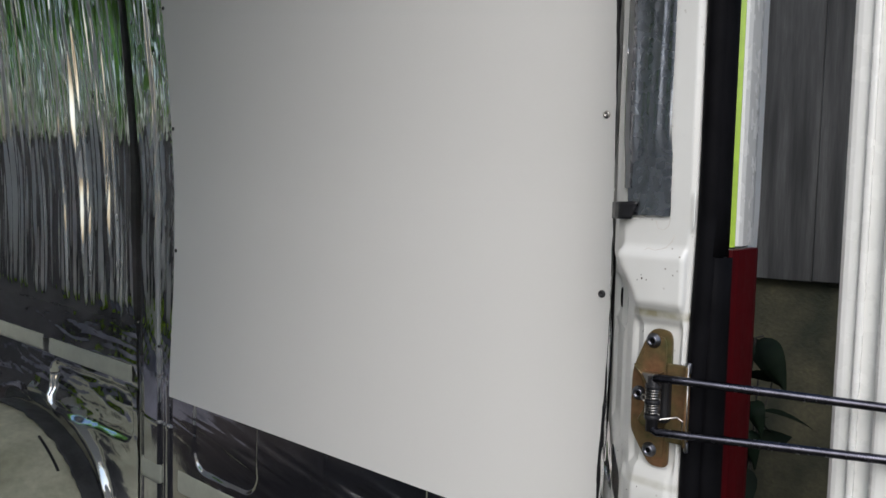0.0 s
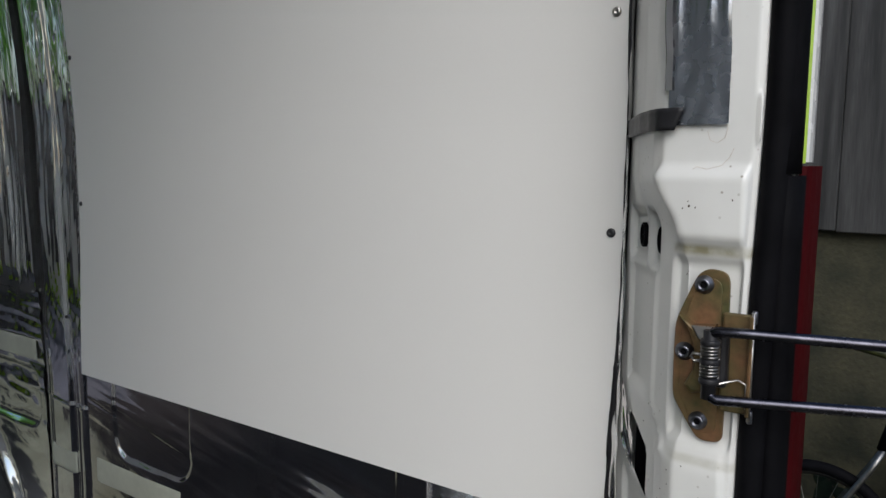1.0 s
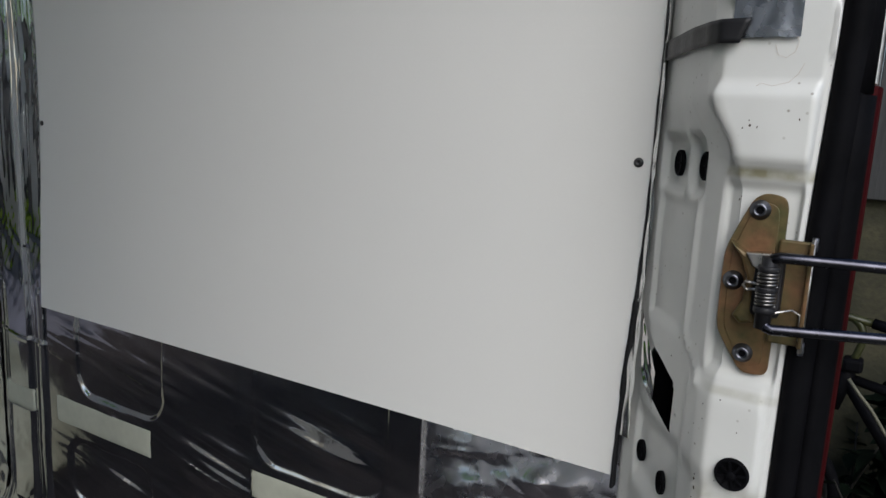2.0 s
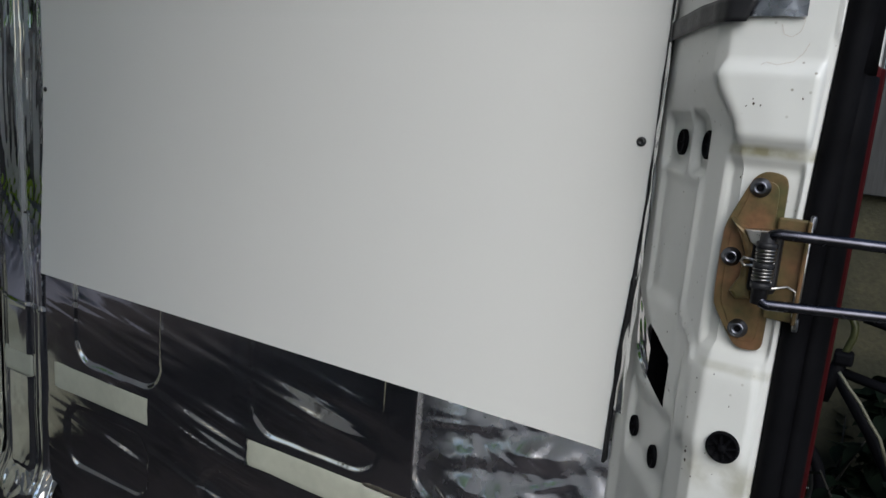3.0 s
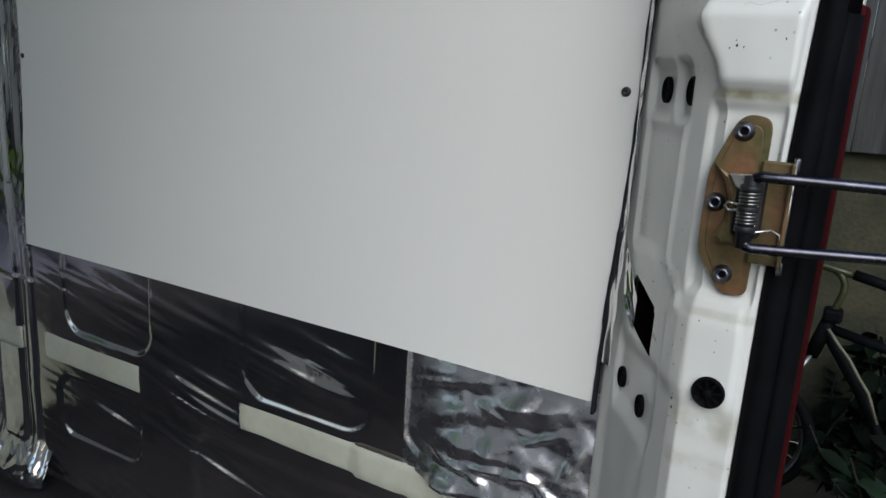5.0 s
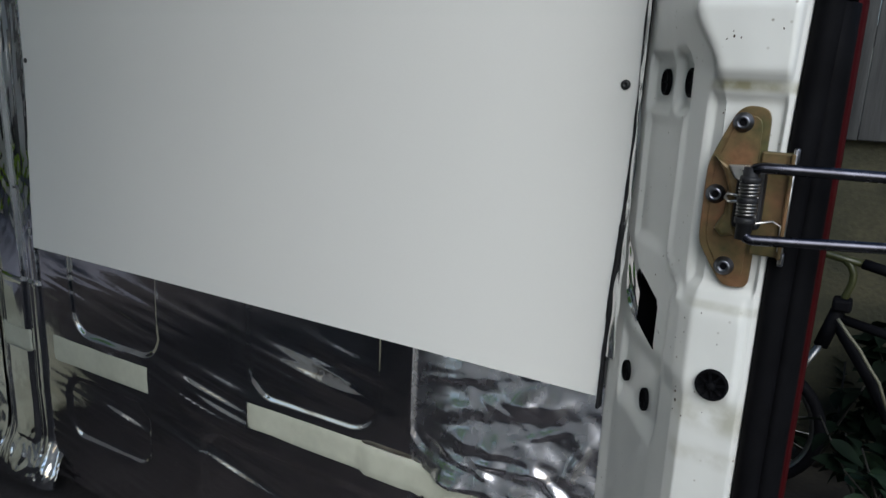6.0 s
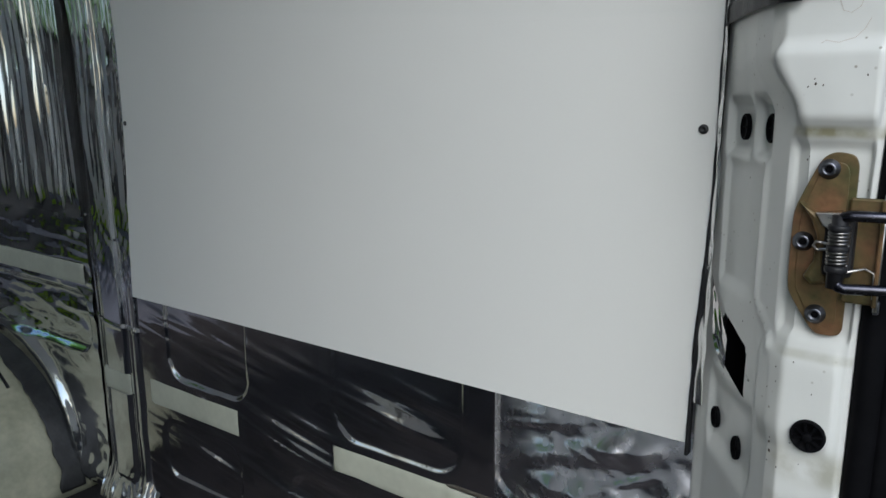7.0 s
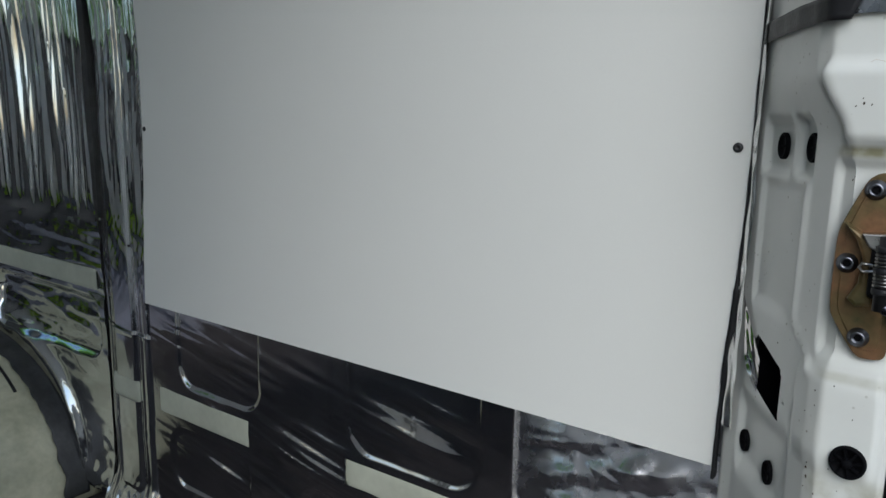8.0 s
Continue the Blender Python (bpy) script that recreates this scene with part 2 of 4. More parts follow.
def box(bm, lo, hi, bevel=0.0, segments=2, turn=None):
    c = [(a + b) / 2 for a, b in zip(lo, hi)]
    s = [b - a for a, b in zip(lo, hi)]
    made = bmesh.ops.create_cube(bm, size=1, matrix=Matrix.Translation(c) @ (turn or Matrix()) @ Matrix.Diagonal((*s, 1)))
    if bevel:
        edges = {e for v in made["verts"] for e in v.link_edges}
        bmesh.ops.bevel(bm, geom=list(edges), offset=bevel, segments=segments, affect="EDGES", profile=0.5)
    return bm


def tube(bm, points, radius, sides=12, taper=None):
    """A round bar along points, closed at both ends."""
    pts = [Vector(p) for p in points]
    rings = []
    for i, p in enumerate(pts):
        d = (pts[min(i + 1, len(pts) - 1)] - pts[max(i - 1, 0)]).normalized()
        side = d.orthogonal().normalized() if i == 0 else (side - d * side.dot(d)).normalized()
        up = d.cross(side)
        r = radius if taper is None else radius + (taper - radius) * i / (len(pts) - 1)
        rings.append([bm.verts.new(p + r * (math.cos(a) * side + math.sin(a) * up)) for a in [2 * math.pi * k / sides for k in range(sides)]])
    for a, b in zip(rings, rings[1:]):
        for k in range(sides):
            bm.faces.new((a[k], a[(k + 1) % sides], b[(k + 1) % sides], b[k]))
    bm.faces.new(rings[0])
    bm.faces.new(rings[-1])
    return bm


def slab(bm, outline, depth, bevel=0.0, y0=0.0):
    """A plate in the x-z plane from y0 to y0 + depth."""
    vs = [bm.verts.new((x, y0, z)) for x, z in outline]
    f = bm.faces.new(vs)
    got = bmesh.ops.extrude_face_region(bm, geom=[f])
    bmesh.ops.translate(bm, vec=(0, depth, 0), verts=[v for v in got["geom"] if isinstance(v, bmesh.types.BMVert)])
    if bevel:
        rim = [e for e in f.edges]
        bmesh.ops.bevel(bm, geom=rim, offset=bevel, segments=2, affect="EDGES", profile=0.5)
    return bm


def lathe(bm, profile, sides=24, m=None):
    """Turns (radius, height) pairs round z, then moves them by m."""
    m = m or Matrix()
    rings = [[bm.verts.new(m @ Vector((r * math.cos(a), r * math.sin(a), h))) for a in [2 * math.pi * k / sides for k in range(sides)]] for r, h in profile]
    for a, b in zip(rings, rings[1:]):
        for k in range(sides):
            bm.faces.new((a[k], a[(k + 1) % sides], b[(k + 1) % sides], b[k]))
    bm.faces.new(rings[0])
    bm.faces.new(rings[-1])
    return bm


def sheet(name, us, vs, f, mat, parent=None, label="", keep=None, thick=0.0):
    """A fine surface over us x vs; f gives the place; keep drops faces by their middle."""
    nu = len(us)
    pts = [tuple(f(u, v)) for v in vs for u in us]
    faces = []
    for j in range(len(vs) - 1):
        for i in range(nu - 1):
            if keep is None or keep((us[i] + us[i + 1]) / 2, (vs[j] + vs[j + 1]) / 2):
                a = j * nu + i
                faces.append((a, a + 1, a + 1 + nu, a + nu))
    me = bpy.data.meshes.new(name)
    me.from_pydata(pts, [], faces)
    me.update()
    ob = mesh_object(name, me, mat, parent, label, True)
    if thick:
        s = ob.modifiers.new("thickness", "SOLIDIFY")
        s.thickness, s.offset = thick, 0
    return ob


def steps(a, b, d):
    n = max(1, round((b - a) / d))
    return [a + (b - a) * i / n for i in range(n + 1)]


def smooth(a, b, x):
    t = min(1, max(0, (x - a) / (b - a)))
    return t * t * (3 - 2 * t)


def tri(t):
    """A folded wave with sharp creases, 0 to 1."""
    return abs((t % 1.0) * 2 - 1)


def nz(x, y, z=0.0):
    return noise.noise((x, y, z))


def ridge(x, y, z=0.0):
    return 1 - 2 * abs(noise.noise((x, y, z)))


def round_rect(x, z, x0, x1, z0, z1, r, soft):
    """1 inside a rounded rectangle, 0 outside."""
    dx = abs(x - (x0 + x1) / 2) - (x1 - x0) / 2 + r
    dz = abs(z - (z0 + z1) / 2) - (z1 - z0) / 2 + r
    d = math.hypot(max(dx, 0), max(dz, 0)) + min(max(dx, dz), 0) - r
    return 1 - smooth(-soft, soft, d)


ROOF, REAR, FRONT, FAR = 2.15, 1.235, -2.9, -1.66


def lean(z):
    """How far the side of the van leans in towards the roof."""
    return -0.12 * max(0, z - 0.95) ** 1.5


# ---------------------------------------------------------------- the van's shell
bm = bmesh.new()
for k in range(13):
    z0, z1 = -0.25 + k * 0.2, -0.25 + (k + 1) * 0.2
    a, b = lean(z0) + 0.06, lean(z1) + 0.06
    q = [bm.verts.new(p) for p in ((FRONT, a, z0), (1.195, a, z0), (1.195, b, z1), (FRONT, b, z1))]
    q2 = [bm.verts.new((v.co.x, v.co.y + 0.012, v.co.z)) for v in q]
    bm.faces.new(q)
    bm.faces.new(q2[::-1])
    for i in range(4):
        bm.faces.new((q[i], q2[i], q2[(i + 1) % 4], q[(i + 1) % 4]))
tagged(part("wall_side", bm, M_BODY), "white painted sheet-metal side of the van", "wall", kind="structure")
D0, D1, DT = -1.25, -0.30, 1.85
# unseen cab window, added so that the creased foil mirrors more bright sky
C0, C1, CB, CT = -2.75, -1.95, 1.10, 1.90
for i, (lo, hi) in enumerate((((FRONT, FAR - 0.05, -0.25), (C0, FAR, ROOF)), ((C1, FAR - 0.05, -0.25), (D0, FAR, ROOF)), ((C0, FAR - 0.05, -0.25), (C1, FAR, CB)), ((C0, FAR - 0.05, CT), (C1, FAR, ROOF)), ((D1, FAR - 0.05, -0.25), (REAR, FAR, ROOF)), ((D0, FAR - 0.05, DT), (D1, FAR, ROOF)), ((D0, FAR - 0.05, -0.25), (D1, FAR, 0.0)))):
    tagged(part("wall_opposite_%d" % (i + 1), box(bmesh.new(), lo, hi), M_BODY), "white opposite side of the van round its open doorway", "wall", kind="structure")
tagged(part("ceiling", box(bmesh.new(), (FRONT - 0.05, FAR - 0.05, ROOF), (REAR, 0.08, ROOF + 0.05)), M_BODY), "white painted roof of the van", "ceiling", kind="structure")
tagged(part("floor", box(bmesh.new(), (FRONT, FAR, -0.05), (1.2, 0.055, 0.0)), M_FLOOR), "dark load floor of the van", "floor", kind="structure")
cab_window = empty("window_2", ((C0 + C1) / 2, FAR, CB), label="clear cab side window, unseen, added to brighten the foil", category="window", kind="structure")
cab_pane = part("pane", box(bmesh.new(), (C0, FAR - 0.03, CB), (C1, FAR - 0.025, CT)), glass, cab_window)
cab_pane.visible_shadow = False
W0, W1, WB, WT = -1.56, -0.10, 1.13, 2.0
for i, (lo, hi) in enumerate((((FRONT - 0.05, FAR, -0.25), (FRONT, 0.06, WB)), ((FRONT - 0.05, FAR, WT), (FRONT, 0.06, ROOF)),
                              ((FRONT - 0.05, FAR, WB), (FRONT, W0, WT)), ((FRONT - 0.05, W1, WB), (FRONT, 0.06, WT)))):
    tagged(part("wall_front_%d" % (i + 1), box(bmesh.new(), lo, hi), M_DARKWALL), "dark front end of the van round the windscreen", "wall", kind="structure")
win = empty("window_1", (FRONT, (W0 + W1) / 2, WB), label="clear windscreen at the van's front end", category="window", kind="structure")
pane = part("pane", box(bmesh.new(), (FRONT - 0.03, W0, WB), (FRONT - 0.025, W1, WT)), glass, win)
pane.visible_shadow = False
fr = bmesh.new()
box(fr, (FRONT - 0.035, W0, WB), (FRONT - 0.012, W0 + 0.03, WT), 0.004)
box(fr, (FRONT - 0.035, W1 - 0.03, WB), (FRONT - 0.012, W1, WT), 0.004)
box(fr, (FRONT - 0.035, W0 + 0.031, WB), (FRONT - 0.012, W1 - 0.031, WB + 0.03), 0.004)
box(fr, (FRONT - 0.035, W0 + 0.031, WT - 0.03), (FRONT - 0.012, W1 - 0.031, WT), 0.004)
part("window_frame", fr, M_BLACK, win, "black rubber surround")


# ---------------------------------------------------------------- white lining board
PANEL_B, PANEL_T = 0.5075, 1.75


def fore_edge(z):
    return 0.022 * smooth(0.48, 0.86, z) + 0.0012 * nz(z * 20, 0)


def rear_edge(z):
    return 1.0475 + 0.0115 * smooth(0.48, 0.86, z) + 0.0015 * nz(z * 5, 1)



board = empty("lining_panel", (0.5, 0, PANEL_B), label="large white smooth lining board screwed to the van's side", category="wall panel")
bm = bmesh.new()
zs = steps(PANEL_B, PANEL_T, 0.05)
cols = []
for edge in (fore_edge, rear_edge):
    cols.append([[bm.verts.new((edge(z), lean(z) + dy, z)) for z in zs] for dy in (0.0, 0.005)])
for k in range(len(zs) - 1):
    (lf, lb), (rf, rb) = cols
    bm.faces.new((lf[k], rf[k], rf[k + 1], lf[k + 1]))
    bm.faces.new((lb[k], lb[k + 1], rb[k + 1], rb[k]))
    bm.faces.new((lf[k], lf[k + 1], lb[k + 1], lb[k]))
    bm.faces.new((rf[k], rb[k], rb[k + 1], rf[k + 1]))
bm.faces.new((cols[0][0][0], cols[0][1][0], cols[1][1][0], cols[1][0][0]))
bm.faces.new((cols[0][0][-1], cols[1][0][-1], cols[1][1][-1], cols[0][1][-1]))
part("board", bm, M_PANEL, board)


def screw(x, z, r, mat=None):
    bm = bmesh.new()
    m = Matrix.Translation((x, lean(z) - 0.0002, z)) @ Euler((radians(90), 0, 0)).to_matrix().to_4x4()
    lathe(bm, [(r, 0), (r * 0.95, 0.0012), (r * 0.6, 0.002), (r * 0.42, 0.0021), (r * 0.36, 0.0008)], 16, m)
    part("screw", bm, mat or M_SCREW, board, "bright countersunk screw" if mat else "dark countersunk screw", True)


for z in (0.833, 1.093, 1.34, 1.58):
    screw(0.029, z, 0.0042)
for z in (0.841, 1.064, 1.29, 1.51):
    screw(1.046, z, 0.0050, M_STEEL if z == 1.064 else None)
# bright edge tape on the forward edge, black mastic on the rear edge
sheet("edge_tape", steps(-0.013, 0.0005, 0.002), steps(0.74, 1.74, 0.004),
      lambda x, z: (x + fore_edge(z), lean(z) - 0.0015 + 0.0012 * nz(x * 300, z * 160) + 0.5 * max(0, -0.006 - x), z), M_FOIL, board, "crinkled silver edge tape")
mastic = bmesh.new()
prev = None
for z in steps(0.495, 1.75, 0.006):
    w = 0.0019 + 0.0012 * nz(z * 45, 2) + (0.0018 if 0.6 < z < 0.7 else 0)
    xm = rear_edge(z) + 0.0022 + 0.0012 * nz(z * 14, 5)
    y = lean(max(z, PANEL_B))
    ring = [mastic.verts.new(p) for p in ((xm - w, y + 0.004, z), (xm - w * 0.6, y - 0.004, z), (xm + w * 0.8, y - 0.005, z), (xm + w, y + 0.006, z))]
    if prev:
        for i in range(3):
            mastic.faces.new((prev[i], prev[i + 1], ring[i + 1], ring[i]))
    prev = ring
part("edge_mastic", mastic, M_TAPE, board, "ragged black sealing strip", True)

# ---------------------------------------------------------------- foil on the side below the board
SLOTS = ((0.003, 0.270, 0.286, 0.341), (0.500, 1.02, 0.295, 0.343))


def lower_foil(x, z):
    y = 0.018
    y += 0.004 * round_rect(x, z, 0.072, 0.300, 0.357, 0.56, 0.045, 0.004)
    y += 0.003 * round_rect(x, z, 0.505, 0.745, 0.357, 0.56, 0.05, 0.004)
    y += 0.005 * round_rect(x, z, 0.799, 1.30, 0.362, 0.56, 0.03, 0.005)
    y += 0.004 * round_rect(x, z, 0.04, 0.27, 0.150, 0.266, 0.04, 0.006)
    y += 0.005 * round_rect(x, z, 0.40, 0.95, 0.10, 0.262, 0.04, 0.008)
    y -= 0.0016 * round_rect(x, z, 0.300, 0.305, 0.42, 0.6, 0.002, 0.0015)
    y -= 0.001 * round_rect(x, z, 0.468, 0.471, 0.40, 0.6, 0.002, 0.002)
    y -= 0.0014 * round_rect(x, z, 0.501, 0.505, 0.415, 0.6, 0.002, 0.0015)
    y -= 0.001 * round_rect(x, z, 0.750, 0.753, 0.40, 0.6, 0.002, 0.002)
    y -= 0.0024 * round_rect(x, z, 0.794, 0.799, 0.395, 0.6, 0.002, 0.0015)
    # slack folds that run down to the rear
    fold = x * 0.55 + z * 3.2
    amp = 0.0012 * smooth(0.34, 0.2, z) + 0.00022
    for xc, zc, s in ((0.64, 0.42, 1.0), (0.585, 0.40, 0.25), (0.09, 0.45, 0.3), (0.25, 0.43, 0.45), (0.40, 0.32, 0.9), (0.18, 0.22, 1.1), (0.39, 0.45, 0.22), (0.45, 0.2, 0.6), (0.75, 0.22, 0.8), (0.34, 0.24, 0.35), (0.62, 0.16, 0.7), (0.47, 0.31, 0.7), (0.18, 0.33, 0.6)):
        g = math.exp(-((x - xc) / 0.085) ** 2 - ((z - zc) / 0.04) ** 2)
        y -= 0.0042 * s * g * (ridge(fold * 9, x * 2.2, xc) + 0.42 * ridge(fold * 24, x * 4, xc))
    y -= amp * (1.2 * nz(fold * 5, x * 2, 3) + 0.8 * smooth(0.36, 0.24, z) * ridge(fold * 12, x * 3.5, 5))
    crush = smooth(0.802, 0.88, x) * smooth(0.58, 0.44, z)
    y -= crush * 0.14 * min(0.2, max(0.0, 0.52 - z))
    w1, w2 = 0.5 * nz(x * 5, z * 7, 1), 0.5 * nz(x * 6, z * 8, 2)
    y -= crush * (0.0022 * tri(x * 3 + z * 15 + 1.4 * w1) + 0.0016 * tri(x * 8 - z * 19 + 2.4 * w2) + 0.0007 * tri(x * 26 + z * 27 + 3 * w1) + 0.001 * nz(x * 6, z * 11, 4))
    deep = smooth(0.40, 0.34, z)
    y -= crush * deep * (0.0055 * tri(x * 7 - z * 15 + 2.2 * w2) + 0.0032 * tri(x * 13 + z * 19 + 3 * w1) + 0.0010 * tri(x * 30 - z * 30 + 4 * w2))
    # long soft folds, the larger ones broken into facets
    for xc, zc, half, wide, lift, slope, facet in ((0.868, 0.486, 0.045, 0.012, 0.007, 0.12, 0.15), (0.862, 0.432, 0.035, 0.009, 0.006, 0.15, 0.1), (0.97, 0.47, 0.05, 0.014, 0.010, 0.2, 0.5), (0.925, 0.402, 0.075, 0.016, 0.011, -0.05, 0.5), (1.035, 0.45, 0.02, 0.03, 0.002, 0.5, 0.5),
                                                (0.86, 0.474, 0.05, 0.0045, 0.004, 0.25, 0.3), (0.93, 0.452, 0.04, 0.0035, 0.003, -0.35, 0.3), (0.985, 0.435, 0.035, 0.004, 0.004, 0.5, 0.6), (0.95, 0.385, 0.06, 0.005, 0.006, 0.12, 0.9),
                                                (0.90, 0.372, 0.05, 0.004, 0.005, -0.2, 0.8), (1.01, 0.375, 0.03, 0.006, 0.006, -0.6, 0.8), (0.88, 0.345, 0.06, 0.005, 0.005, 0.1, 0.6), (1.03, 0.415, 0.012, 0.012, 0.005, 1.5, 0.8)):
        dx = x - xc
        dz = z - zc - slope * dx
        if abs(dx) < 3 * half and abs(dz) < 3 * wide:
            g = math.exp(-(dx / half) ** 2) * max(0.0, 1 - abs(dz) / (1.7 * wide))
            y -= smooth(0.80, 0.82, x) * 0.75 * lift * g * (1 + facet * tri(x * 26 - z * 9 + 3 * w2))
    for xd, zd in ((0.885, 0.463), (0.887, 0.447)):
        y -= 0.0025 * math.exp(-((x - xd) / 0.006) ** 2 - ((z - zd) / 0.006) ** 2)
    return (x, y, z)


def off_slots(x, z):
    return not any(a + 0.002 < x < b - 0.002 and c + 0.002 < z < d - 0.002 for a, b, c, d in SLOTS)


tagged(sheet("foil_sheet", steps(-0.022, 0.798, 0.003), steps(0.04, 0.56, 0.003), lower_foil, M_FOIL, keep=off_slots),
       "taut silver foil film over the van's lower side", "foil")
tagged(sheet("foil_sheet", steps(0.798, 1.07, 0.003), steps(0.04, 0.56, 0.003), lower_foil, M_FOIL_RUMPLED, keep=off_slots),
       "rumpled dull silver foil on the side beside the rear post", "foil")


def beam(x0, x1, z0, z1, bumps, out=0.0):
    bm = bmesh.new()
    n = 48
    us = [x0 + (x1 - x0) * i / n for i in range(n + 1)]
    vs = [z0 + (z1 - z0) * i / 8 for i in range(9)]
    grid = []
    for z in vs:
        row = []
        for x in us:
            y = 0.0205 - 0.004 * round_rect(x, z, x0, x1, z0, z1, 0.012, 0.005)
            for xb in bumps:
                y -= 0.006 * (smooth(xb, xb + 0.012, x) - smooth(xb + 0.08, xb + 0.095, x))
            row.append(bm.verts.new((x, y - out, z)))
        grid.append(row)
    for a, b in zip(grid, grid[1:]):
        for k in range(n):
            bm.faces.new((a[k], a[k + 1], b[k + 1], b[k]))
    return part("body_beam", bm, M_CREAM, None, "", True)


for (a, b, c, d), bumps in zip(SLOTS, ((), (0.715, 0.80))):
    tagged(beam(a, b, c, d, bumps), "pale painted body beam left bare in the foil", "body beam", "bare body beams")

# ---------------------------------------------------------------- foil round the post ahead of the board
def post_foil(x, z):
    y = 0.012 + 0.013 * smooth(-0.13, -0.19, x) - 0.006 * round_rect(x, z, -0.13, -0.06, 0.1, 2.2, 0.01, 0.004)
    y += 0.012 * smooth(-0.024, -0.008, x) if z < 0.5 else 0
    y += lean(z) + 0.002 * smooth(0.6, 0.5, z)
    y -= (0.0024 * ridge(x * 16 + 0.5 * nz(z * 3, 1), z * 1.1, 1) + 0.0012 * ridge(x * 40 + 0.6 * nz(z * 4, 2), z * 2.4, 7) + 0.0007 * ridge(x * 70, z * 14, 8)) * smooth(0.6, 0.7, z)
    calm = 0.03 + 0.35 * smooth(0.46, 0.55, z) * smooth(0.72, 0.62, z) + 0.18 * smooth(0.27, 0.24, z) * smooth(0.19, 0.22, z) + 0.4 * smooth(0.16, 0.08, z)
    y -= calm * (0.0028 * ridge(x * 26, z * 9, 2) + 0.0022 * tri(x * 20 + z * 13 + 0.8 * nz(x * 9, z * 14, 2)) + 0.0014 * tri(x * 44 - z * 30 + nz(x * 20, z * 20, 4)))
    # upright pleats along both sides of the post and a pull across it
    for xp, h in ((-0.174, 0.0016), (-0.152, 0.0008), (-0.046, 0.0010), (-0.030, 0.0014)):
        y -= h * math.exp(-((x - xp - 0.002 * nz(z * 9, xp * 40)) / 0.0032) ** 2) * smooth(0.66, 0.56, z)
    y -= 0.0022 * math.exp(-((z - 0.428 + 0.06 * (x + 0.02)) / 0.0025) ** 2)
    y -= 0.0006 * ridge(x * 12, z * 3, 6) * smooth(0.62, 0.5, z)
    y -= 0.0022 * smooth(0.12, 0.06, z) * (tri(x * 9 + z * 15 + 3 * nz(x * 9, z * 9)) + 0.6 * tri(x * 20 - z * 30 + 4 * nz(x * 12, z * 12, 3)))
    return (x, y - 0.03 * smooth(0.12, 0.02, z), z)


tagged(sheet("foil_sheet", steps(-0.19, 0.06, 0.0025), steps(0.60, 1.85, 0.004), post_foil, M_FOIL_BAY),
       "crinkled silver foil wrapped round the van's body post", "foil")
tagged(sheet("foil_sheet", steps(-0.19, 0.005, 0.0025), [0.02] + steps(0.03, 0.60, 0.004), post_foil, M_FOIL_POST,
             keep=lambda x, z: not (-0.148 < x < -0.057 and 0.290 < z < 0.335) and not (x > 0.001 and 0.28 < z < 0.345)),
       "smooth silver foil on the foot of the van's body post", "foil")


def bay_foil(x, z):
    y = 0.028 + lean(z) - 0.010 * smooth(0.68, 0.59, z) - 0.03 * smooth(1.55, 1.62, z)
    y -= 0.008 * smooth(-0.26, -0.19, x)
    grow = smooth(0.645, 0.70, z)
    y -= grow * (0.0068 * ridge(x * 20 + 0.7 * nz(z * 2, 1), z * 0.9, 11) + 0.0028 * ridge(x * 47 + 0.6 * nz(z * 3, 2), z * 1.7, 12) + 0.0012 * ridge(x * 95 + 0.5 * nz(z * 5, 3), z * 3, 3) + 0.003 * nz(x * 6, z * 5, 8))
    y -= (1 - grow) * (0.003 * ridge(x * 4 + z * 14, z * 22, 3) + 0.002 * nz(x * 12, z * 40, 3))
    return (x, y, z)


tagged(sheet("foil_sheet", steps(-1.35, -0.188, 0.003), steps(0.64, 1.85, 0.012), bay_foil, M_FOIL_BAY),
       "silver foil with upright creases over a body recess", "foil")


ARCH_X = 0.80


def arch_rim(x):
    """Height of the wheel arch at the wall."""
    u = (x + ARCH_X) / 0.50
    return 0.32 * math.sqrt(max(0.0, 1 - abs(u) ** 2.2)) if abs(u) < 1 else 0.0


LEFT_SLOT = (-1.2, -0.205, 0.496, 0.541)


def side_foil(x, z):
    y = 0.024 + 0.014 * round_rect(x, z, -0.68, -0.215, 0.345, 0.475, 0.04, 0.008)
    calm = 1 - 0.75 * smooth(0.37, 0.30, z)
    y -= calm * (0.003 * ridge(x * 3 + z * 10, z * 26, 21) + 0.002 * ridge(x * 9 + z * 9, z * 42, 5) + 0.0008 * ridge(x * 30, z * 90, 6))
    rim = arch_rim(x)
    near = math.exp(-((z - rim - 0.06) / 0.03) ** 2)
    y -= 0.016 * near * (0.5 + 0.5 * ridge(x * 6, z * 6, 8))
    y -= 0.003 * smooth(0.2, 0.08, z) * ridge(x * 26, z * 26, 9)
    return (x, y, z)


tagged(sheet("foil_sheet", steps(-1.35, -0.186, 0.005), steps(0.03, 0.642, 0.005), side_foil, M_FOIL_SIDE,
             keep=lambda x, z: z > arch_rim(x) - 0.01 and not (LEFT_SLOT[0] < x < LEFT_SLOT[1] - 0.004 and LEFT_SLOT[2] + 0.002 < z < LEFT_SLOT[3] - 0.002)),
       "silver foil over the van's side above the wheel arch", "foil")
tagged(beam(-0.69, -0.206, LEFT_SLOT[2], LEFT_SLOT[3], ()), "pale painted body beam left bare in the foil", "body beam", "bare body beams")
tagged(beam(-1.2, -0.73, LEFT_SLOT[2] + 0.004, LEFT_SLOT[3] + 0.004, ()), "pale painted body beam left bare in the foil", "body beam", "bare body beams")
